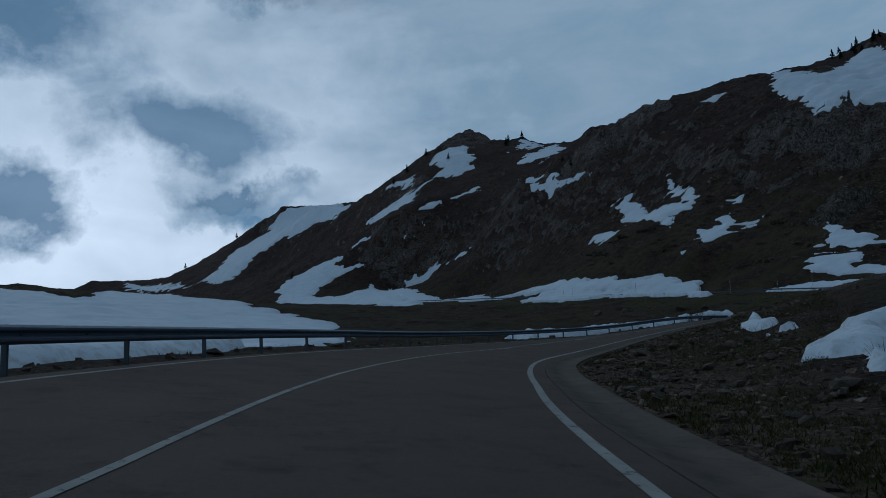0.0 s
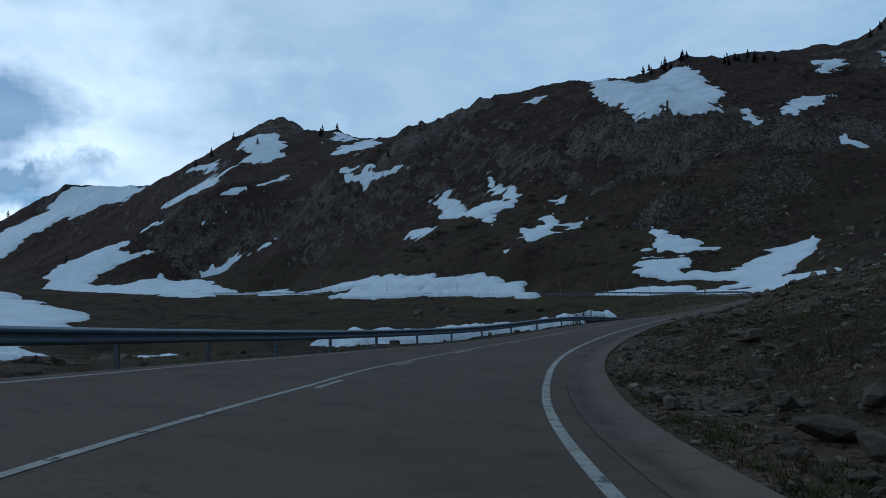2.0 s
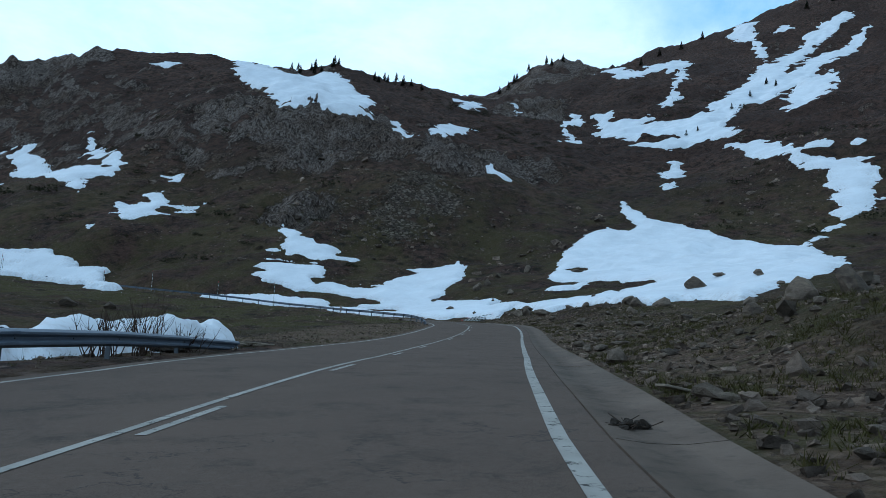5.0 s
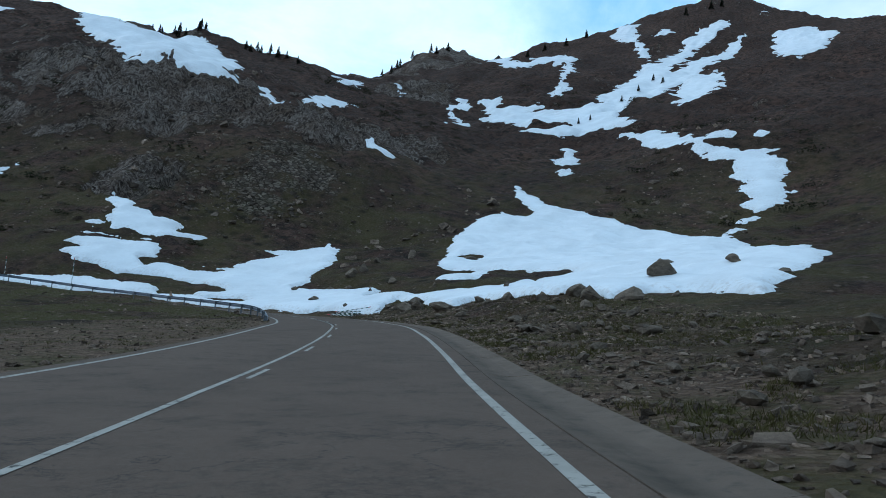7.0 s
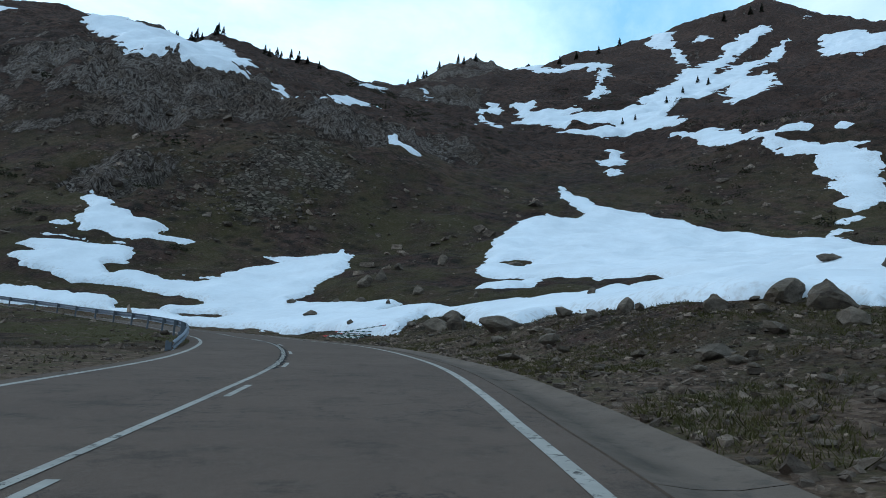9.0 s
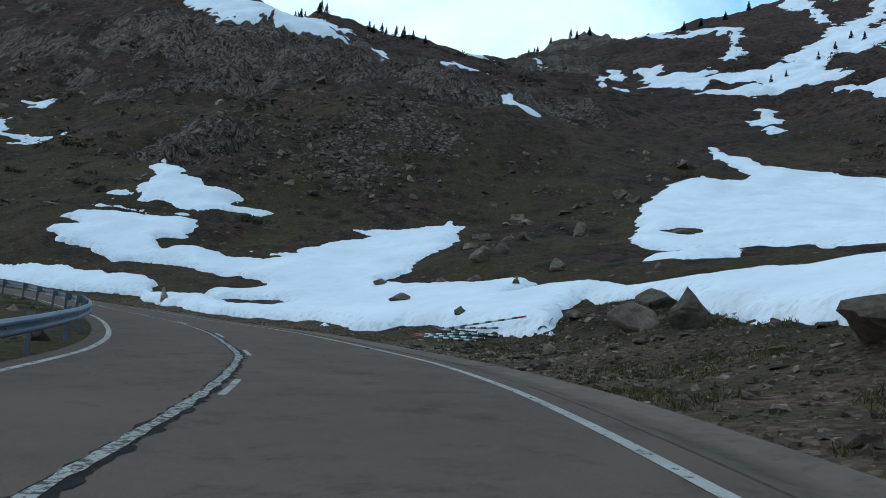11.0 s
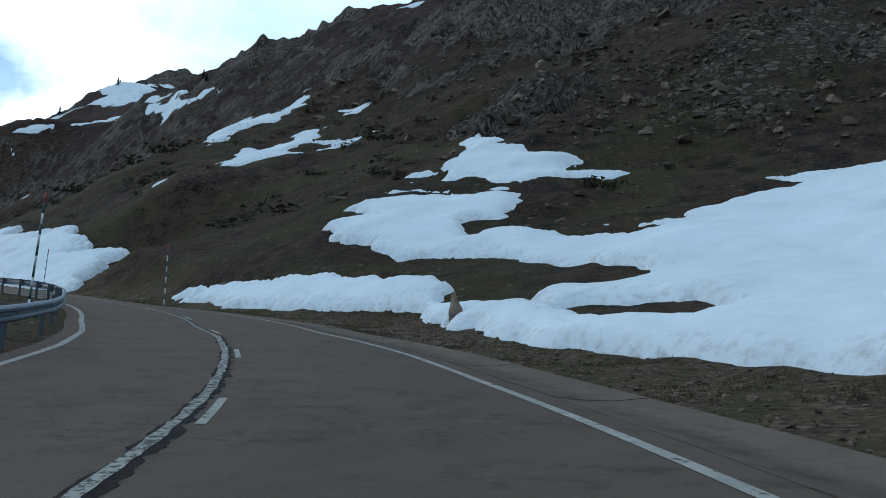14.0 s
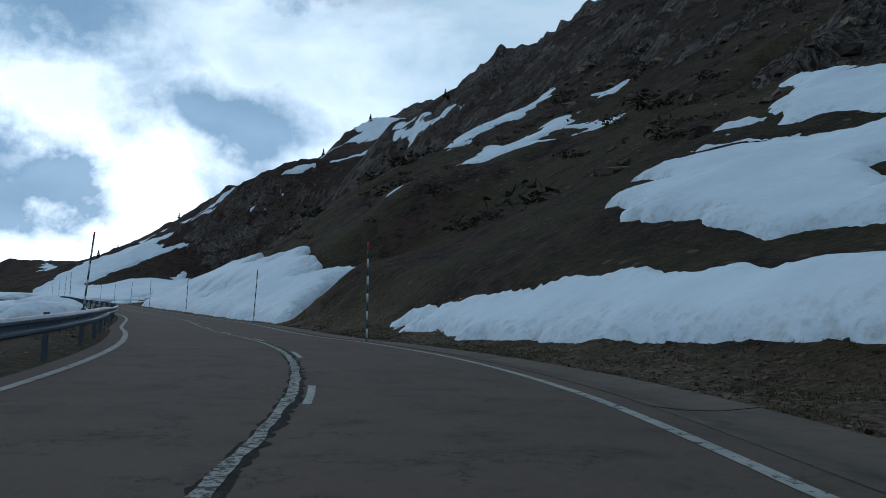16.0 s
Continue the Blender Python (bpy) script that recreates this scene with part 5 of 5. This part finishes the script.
def scatter(name, places, sizes, mat, label, category, seed, flat=0.4):
    """Many small angular stones as one mesh; places: x, y."""
    rng = np.random.default_rng(seed)
    n = len(places)
    sizes = np.minimum(sizes, 3.6 * np.median(sizes))
    corner = np.array([(x, y, z) for z in (-0.5, 0.5) for x, y in ((-0.5, -0.5), (0.5, -0.5), (0.5, 0.5), (-0.5, 0.5))])
    tris = np.array([(0, 2, 1), (0, 3, 2), (4, 5, 6), (4, 6, 7), (0, 1, 5), (0, 5, 4), (1, 2, 6), (1, 6, 5), (2, 3, 7), (2, 7, 6), (3, 0, 4), (3, 4, 7)])
    v = corner[None] + rng.uniform(-0.22, 0.22, (n, 8, 3))
    v = v * (sizes[:, None, None] * np.stack([rng.uniform(0.7, 1.3, n), rng.uniform(0.5, 1.0, n), rng.uniform(0.5, 1.2, n) * flat], 1)[:, None])
    a, t, q = rng.uniform(0, 6.28, n), rng.normal(0, 0.28, n), rng.normal(0, 0.28, n)
    x, y, z = v[..., 0], v[..., 1], v[..., 2]
    y, z = y * np.cos(t)[:, None] - z * np.sin(t)[:, None], y * np.sin(t)[:, None] + z * np.cos(t)[:, None]
    x, z = x * np.cos(q)[:, None] - z * np.sin(q)[:, None], x * np.sin(q)[:, None] + z * np.cos(q)[:, None]
    x, y = x * np.cos(a)[:, None] - y * np.sin(a)[:, None], x * np.sin(a)[:, None] + y * np.cos(a)[:, None]
    z = z + ground_at(places[:, 0], places[:, 1])[:, None] + (sizes * flat * 0.15)[:, None]
    co = np.stack([x + places[:, :1], y + places[:, 1:2], z], -1).reshape(-1, 3)
    me = soup(name, co, (tris[None] + 8 * np.arange(n)[:, None, None]).reshape(-1, 3))
    me.materials.append(mat)
    return tagged(new(name, me), label, category, kind="stuff")


def beside(n, s0, s1, near, far, power, seed, left=False):
    """Places scattered beside the road, thinning out from it."""
    rng = np.random.default_rng(seed)
    q = rng.uniform(s0, s1, n)
    d = near + (far - near) * rng.random(n) ** power
    lat = (off(LEFT, q) - 0.5 - d) if left else (off(RIGHT, q) + 1.6 + d + 0.4 * ease((q - 200) / 30))
    return at_road(q, lat)[:, :2]


RNG = np.random.default_rng(5)
for n, s0, s1, near, far, power, seed, left, big, name, words in (
        (15000, 44, 143, 0.0, 10, 1.2, 1, False, 0.06, "scree", "loose flat grey-brown stones on the roadside bank"),
        (15000, 143, 212, 0.0, 13, 1.1, 3, False, 0.065, "scree", "loose flat stones on the gravel verge"),
        (6000, 208, 294, 0.0, 5.0, 1.5, 5, False, 0.04, "pebbles", "small stones along the muddy verge"),
        (1200, 20, 141, 0.2, 25, 1.2, 6, True, 0.13, "stones", "stones lying in the basin grass"),
        (2500, 142, 194, 0.2, 9, 1.0, 7, True, 0.045, "gravel", "gravel of the lay-by"),
        (900, 189, 304, 0.5, 18, 1.2, 8, True, 0.10, "stones", "stones in the grass inside the bend")):
    scatter(name, beside(n, s0, s1, near, far, power, seed, left), big * RNG.lognormal(0, 0.55, n), M_SCREE, words, "stones", seed, 0.55)
PEBBLES = [boulder_mesh("stone", 700 + k, 1.0, 1) for k in range(8)]
for me in PEBBLES:
    me.materials.append(M_STONE)


def stone_bank(label, places, big, seed):
    """Loose stones that can be told apart, each its own part of the bank."""
    rng = np.random.default_rng(seed)
    places = places[snow_free(places[:, 0], places[:, 1])]
    cx, cy = places.mean(0)
    cz = float(ground_at(cx, cy))
    bank = thing("stone_bank", label, "stones", "stone banks", pose(cx, cy, cz))
    for (x, y), z in zip(places, ground_at(places[:, 0], places[:, 1])):
        w = min(0.85, big * rng.lognormal(-0.1, 0.7))
        m = pose(x - cx, y - cy, z - cz - 0.05 * w, rng.uniform(-14, 14), rng.uniform(-14, 14), rng.uniform(0, 360)) @ Matrix.Diagonal((w, w * rng.uniform(0.5, 0.95), w * rng.uniform(0.25, 0.7), 1))
        part("stone", PEBBLES[rng.integers(8)], None, bank, m=m)


stone_bank("broken grey-brown stones strewn over the roadside bank", beside(290, 52, 102, 0.3, 8, 1.2, 2), 0.2, 2)
stone_bank("broken grey stones strewn along the foot of the bank", beside(290, 102, 143, 0.3, 10, 1.2, 12), 0.2, 12)
stone_bank("angular grey stones strewn over the gravel verge", beside(290, 143, 178, 0.8, 12, 1.1, 4), 0.19, 4)
stone_bank("angular stones strewn over the rough earthy verge", beside(290, 178, 212, 0.8, 11, 1.1, 14), 0.19, 14)
spots = np.stack([RNG.uniform(128, 300, 2600), RNG.uniform(100, 300, 2600)], 1)
keep = (rough(spots[:, 0] / 40, spots[:, 1] / 40, 3, 61) > 0.05) & snow_free(spots[:, 0], spots[:, 1])
scatter("scree", spots[keep], 0.5 * RNG.lognormal(0, 0.6, keep.sum()), M_SCREE, "grey scree blocks scattered over the mountainside", "stones", 9, 0.6)
M_TALUS = make_stone("pale_talus", (0.055, 0.042, 0.033), (0.175, 0.138, 0.108), island=True)
for cx, cy, reach in TALUS:
    near = reach < 9 and cx < 150
    spots = np.stack([RNG.normal(cx, 1.4 * reach, 520), RNG.normal(cy, 1.4 * reach, 520)], 1)
    spots = spots[snow_free(spots[:, 0], spots[:, 1]) & (rough(spots[:, 0] / 6, spots[:, 1] / 6, 3, 63) > -0.05)]
    if near:
        q, lat = TERRAIN.beside_road(spots[:, 0], spots[:, 1])
        spots = spots[lat > off(RIGHT, q) + 3.0]
    scatter("scree", spots, (0.10 if near else 0.26) * RNG.lognormal(0, 0.8, len(spots)), M_SCREE if near else M_TALUS,
            "grey broken stones heaped on the verge" if near else "pale broken blocks below the crag", "stones", int(cx), 0.6)


# ---- plants ----
def tufts(name, places, high, mat, label, seed, blades=7):
    rng = np.random.default_rng(seed)
    n = len(places)
    base = np.stack([places[:, 0], places[:, 1], ground_at(places[:, 0], places[:, 1]) - 0.02], -1)[:, None] + rng.normal(0, 1, (n, blades, 3)) * [0.05, 0.05, 0]
    h = high * rng.lognormal(0, 0.35, (n, blades, 1))
    a = rng.uniform(0, 6.28, (n, blades))
    side = np.stack([np.cos(a), np.sin(a), 0 * a], -1) * 0.011
    lean = np.stack([rng.normal(0, 0.6, (n, blades)), rng.normal(0, 0.6, (n, blades)), np.ones((n, blades))], -1) * h
    co = np.stack([base - side, base + side, base + lean], 2).reshape(-1, 3)
    me = soup(name, co, np.arange(len(co)).reshape(-1, 3))
    me.materials.append(mat)
    return tagged(new(name, me), label, "grass", kind="stuff")


def patchy(places, size, level, seed):
    return places[rough(places[:, 0] / size, places[:, 1] / size, 3, seed) > level]


tufts("grass", patchy(beside(30000, 40, 143, 0.1, 11, 1.3, 21), 2.2, 0.0, 71), 0.085, M_GRASS, "dry yellow-green grass on the roadside bank", 1)
tufts("grass", patchy(beside(28000, 143, 214, 0.1, 12, 1.2, 22), 2.2, 0.0, 72), 0.085, M_GRASS, "dry grass on the rough verge", 2)
tufts("grass", patchy(beside(14000, 214, 304, 0.05, 4, 1.4, 23), 2.0, 0.0, 73), 0.045, M_GRASS, "short grass along the muddy verge", 3)
tufts("grass", patchy(beside(6000, 60, 304, 0.6, 16, 1.2, 24, True), 4.0, 0.05, 74), 0.10, M_GRASS, "short grass inside the bend", 4)


M_STALK = make_plain("dry_stalks", (0.075, 0.055, 0.036), (0.12, 0.092, 0.06), 3.0, 0.95, 0.1)
tufts("dry_stalks", patchy(beside(900, 52, 101, 2.5, 11, 1.0, 25), 5.0, 0.15, 75), 0.42, M_STALK, "dry leaning stalks on the stony bank", 5, 9)


def clump(name, blades, seed, wide, high):
    """A low dense shrub of many small leaf blades."""
    rng = np.random.default_rng(seed)
    p = rng.normal(0, 1, (blades, 3)) * [wide * 0.36, wide * 0.36, high * 0.3] + [0, 0, high * 0.35]
    p[:, 2] = np.abs(p[:, 2])
    d = rng.normal(0, 1, (blades, 2, 3))
    d = d / np.linalg.norm(d, axis=2, keepdims=True) * high * 0.4
    co = np.stack([p, p + d[:, 0], p + d[:, 1]], 1).reshape(-1, 3)
    return soup(name, co, np.arange(len(co)).reshape(-1, 3))


def shrubs():
    rng = np.random.default_rng(31)
    forms = [clump("shrub", 90, 40 + k, 1, 0.35) for k in range(4)]
    cos, tris, at = [], [], 0
    spots = np.stack([rng.uniform(60, 400, 1900), rng.uniform(90, 420, 1900)], 1)
    spots = spots[(rough(spots[:, 0] / 55, spots[:, 1] / 55, 3, 81) > 0.22) & (crag_at(spots[:, 0], spots[:, 1]) < 0.5)]
    for x, y in spots[snow_free(spots[:, 0], spots[:, 1])]:
        z = float(ground_at(x, y))
        if z < 28:
            continue
        me = forms[rng.integers(4)]
        co = np.array([v.co for v in me.vertices])
        w = rng.lognormal(0.6, 0.45)
        co = co * [w * 1.5, w, w] + [x, y, z]
        cos.append(co)
        tris.append(np.arange(len(co)).reshape(-1, 3) + at)
        at += len(co)
    me = soup("shrubs", np.vstack(cos), np.vstack(tris))
    me.materials.append(M_SHRUB)
    tagged(new("shrubs", me), "dark low juniper shrubs dotted over the slopes", "shrub", kind="stuff")


shrubs()


def conifer_meshes(seed):
    rng = np.random.default_rng(seed)
    crown = []
    for k in range(150):
        u = rng.random() ** 0.8
        z = 0.12 + 0.88 * u
        r = 0.24 * (1 - u) ** 0.85 * rng.uniform(0.45, 1.15)
        a = rng.uniform(0, 6.28)
        tip = np.array([math.cos(a) * r, math.sin(a) * r, z - 0.05 * (1 - u)])
        root = np.array([math.cos(a) * 0.02, math.sin(a) * 0.02, z + 0.03])
        side = np.array([-math.sin(a), math.cos(a), rng.uniform(-0.4, 0.4)]) * (0.035 + 0.03 * (1 - u))
        crown += [root, tip + side, tip - side - [0, 0, 0.02]]
    crown = np.array(crown)
    c = soup("crown", crown, np.arange(len(crown)).reshape(-1, 3))
    c.materials.append(M_NEEDLE)
    bm = bmesh.new()
    bmesh.ops.create_cone(bm, cap_ends=True, segments=7, radius1=0.028, radius2=0.006, depth=0.9)
    bmesh.ops.translate(bm, verts=bm.verts, vec=(0, 0, 0.42))
    t = bpy.data.meshes.new("trunk")
    bm.to_mesh(t)
    bm.free()
    t.materials.append(M_BARK)
    return t, c


CONIFERS = [conifer_meshes(200 + k) for k in range(5)]
TREES_WEST = [(315, 410, 4.5), (314, 397, 4.4), (305, 378, 4.1), (314, 374, 4.2), (325, 353, 4.1), (345, 365, 4.3), (338, 347, 4.1), (342, 344, 4.1),
    (591, 440, 6.9), (613, 417, 7.0), (630, 415, 7.2), (519, 287, 5.5), (616, 315, 6.6), (633, 303, 6.7), (703, 199, 7.3), (714, 192, 7.4), (312, 174,
    2.8), (316, 171, 2.8)]
TREES_MIDDLE = [(428, 177, 4.1), (423, 171, 4.0), (401, 177, 3.8), (368, 175, 3.4), (343, 337, 4.1), (615, 443, 7.2), (663, 296, 7.0),
    (698, 219, 7.2), (131, 934, 9.0), (102, 898, 9.0), (216, 850, 8.8), (238, 870, 9.0), (306, 397, 5.0), (308, 387, 4.9), (308, 372, 4.8), (325, 356,
    4.8), (339, 362, 5.0)]
TREES_EAST = [(351, 364, 5.1), (340, 348, 4.9), (588, 441, 7.6), (498, 385, 6.4), (495, 391, 6.4), (630, 433, 8.0), (-220, 1297, 9.0), (-139, 1300,
    9.0), (311, 411, 5.5), (323, 404, 5.5), (310, 373, 5.2), (516, 549, 8.0), (207, 825, 8.9), (83, 872, 7.7), (149, 454, 3.4), (124, 729, 6.1), (148,
    436, 3.0), (-23, 588, 4.6)]
for n, (x, y, h) in enumerate(TREES_WEST + TREES_MIDDLE + TREES_EAST):
    t, c = CONIFERS[n % 5]
    tree = thing("conifer", "small dark conifer standing on the mountain ridge", "tree", "ridge conifers",
                 pose(x, y, float(ground_at(x, y)) - 0.3, 0, 0, 70 * n) @ Matrix.Scale(h * 1.15, 4) @ Matrix.Diagonal((1.25, 1.25, 1, 1)))
    part("trunk", t, None, tree)
    part("crown", c, None, tree)


def bare_bush(x, y, high, seed):
    """A leafless shrub: arching stems with side twigs."""
    rng = random.Random(seed)
    bush = thing("bush", "leafless reddish-brown bush beside the barrier's end", "bush", m=pose(x, y, float(ground_at(x, y)) - 0.05))

    def limb(name, p, way, length, radius, sides):
        bm = bmesh.new()
        rings = []
        for k in range(6):
            rings.append([bm.verts.new(p + Vector((math.cos(q * 6.283 / sides), math.sin(q * 6.283 / sides), 0)) * radius * (1 - k / 6.5)) for q in range(sides)])
            p = p + way * (length / 5)
            way = (way + Vector((rng.uniform(-0.2, 0.2), rng.uniform(-0.2, 0.2), rng.uniform(-0.12, 0.1)))).normalized()
        for r, q in zip(rings, rings[1:]):
            for k in range(sides):
                bm.faces.new((r[k], r[(k + 1) % sides], q[(k + 1) % sides], q[k]))
        me = bpy.data.meshes.new(name)
        middle = rings[3][0].co.copy()
        bm.to_mesh(me)
        bm.free()
        return me, middle, way

    for _ in range(26):
        a, tilt = rng.uniform(0, 6.28), rng.uniform(0.1, 0.9)
        way = Vector((math.cos(a) * tilt, math.sin(a) * tilt, 1)).normalized()
        me, middle, onward = limb("stem", Vector((rng.uniform(-0.35, 0.35), rng.uniform(-0.35, 0.35), 0)), way, high * rng.uniform(0.5, 1.0), 0.016, 5)
        stem = part("stem", me, M_TWIG, bush)
        for _ in range(3):
            side = (onward + Vector((rng.uniform(-0.8, 0.8), rng.uniform(-0.8, 0.8), rng.uniform(-0.1, 0.4)))).normalized()
            part("twig", limb("twig", middle, side, high * rng.uniform(0.2, 0.4), 0.007, 3)[0], M_TWIG, stem)


for q, away, high, seed in ((130.5, 1.6, 1.7, 3), (132.5, 1.5, 0.9, 4), (129.3, 2.1, 1.3, 5)):
    bx, by, _ = at_road(q, float(off(LEFT, q)) - away)
    bare_bush(float(bx), float(by), high, seed)


# ---- odds and ends on the verge ----
def board(x, y, turn, length, wide, mat, label, name="plank", category="plank", tip=0.0):
    me = box(name, wide, length, 0.035, 0.008)
    for v in me.vertices:
        v.co.x *= 1 - 0.25 * abs(v.co.y / length)
        v.co.z += 0.02 * math.sin(5 * v.co.y)
    me.materials.append(mat)
    ob = new(name, me)
    ob.matrix_basis = pose(x, y, surface_at(x, y) + 0.03, tip, 0, turn)
    return tagged(ob, label, category)


M_PALE = make_plain("weathered_wood", (0.24, 0.20, 0.155), (0.16, 0.13, 0.10), 3.0, 0.9, 0.1)
M_SHEET = make_plain("torn_plastic", (0.24, 0.24, 0.24), (0.13, 0.13, 0.13), 5.0, 0.5, 0.4)
board(110.2, 118.6, 48, 1.5, 0.18, M_PALE, "pale weathered plank lying on the gravel verge", tip=3)
board(40.6, 67.4, 70, 0.75, 0.22, M_PALE, "pale flat board lying at the foot of the bank", tip=4)


def crumpled_sheet(x, y, wide, seed):
    """A torn sheet draped over stones."""
    n = 16
    u, v = np.meshgrid(np.linspace(-1, 1, n), np.linspace(-1, 1, n))
    px, py = x + u * wide * (0.8 + 0.2 * grain(v * 3, u * 2, seed)), y + v * wide * 0.6 * (0.75 + 0.25 * grain(u * 3, v, seed + 1))
    pz = ground_at(px, py) + 0.16 + 0.14 * rough(u * 2.1, v * 2.1, 3, seed + 2)
    keep = (rough(u[:-1, :-1] * 2, v[:-1, :-1] * 2, 2, seed + 3) > -0.35)
    me, _ = sheet_mesh("plastic_sheet", px, py, pz, keep)
    me.materials.append(M_SHEET)
    tagged(new("plastic_sheet", me), "torn crumpled whitish plastic sheet among stones", "litter")


crumpled_sheet(114.2, 121.8, 0.6, 301)


def debris_heap(x, y, size, seed, label):
    """A small heap of earth with bits of broken branch."""
    rng = random.Random(seed)
    heap = thing("debris_heap", label, "debris", "debris in the gutter", pose(x, y, surface_at(x, y) + 0.005, 0, 0, rng.uniform(0, 360)))
    clods = boulder_mesh("clod", seed, level=2)
    for _ in range(16):
        part("clod", clods, M_DIRT, heap, m=pose(rng.uniform(-0.5, 0.5) * size, rng.uniform(-0.3, 0.3) * size, 0, 0, 0, rng.uniform(0, 360)) @ Matrix.Diagonal((0.34 * size, 0.26 * size, 0.3 * size * rng.uniform(0.3, 1), 1)))
    for _ in range(18):
        stick = tube("stick", rng.uniform(0.004, 0.009), size * rng.uniform(0.3, 0.65), 6)
        part("stick", stick, M_BARK, heap, m=pose(rng.uniform(-0.4, 0.4) * size, rng.uniform(-0.3, 0.3) * size, 0.05, rng.uniform(60, 95), 0, rng.uniform(0, 360)))


M_DIRT = make_stone("dark_earth", (0.022, 0.017, 0.013), (0.050, 0.040, 0.031))
debris_heap(37.5, 66.6, 0.42, 11, "clod of dark earth and broken twigs in the gutter")
debris_heap(107.2, 123.2, 0.25, 12, "little earth and twigs fallen into the gutter")
bx, by, _ = at_road(132.5, float(off(LEFT, 132.5)) - 1.9)
debris_heap(float(bx), float(by), 0.9, 13, "brown heap of earth and cut branches under the bush")


def stick_pile(x, y):
    pile = thing("stick_pile", "low pile of pale cut sticks on the gravel lay-by", "wood", m=pose(x, y, surface_at(x, y), 0, 0, 35))
    rng = random.Random(9)
    for n in range(16):
        part("stick", tube("stick", rng.uniform(0.02, 0.04), rng.uniform(0.6, 1.3), 7), M_PALE, pile,
             m=pose(rng.uniform(-0.9, 0.3), rng.uniform(-0.3, 0.3), 0.03 + 0.02 * (n % 5), 90 + rng.uniform(-3, 3), 0, 90 + rng.uniform(-25, 25)))


bx, by, _ = at_road(138.5, float(off(LEFT, 138.5)) - 1.7)
stick_pile(float(bx), float(by))
table = rock_at(79.8, 86.3, 1.0, 0.4, boulder_mesh("rock", 512), "flat-topped pale rock with an undercut dark side", "boulders", "rock")
table.data.materials.append(M_STONE)
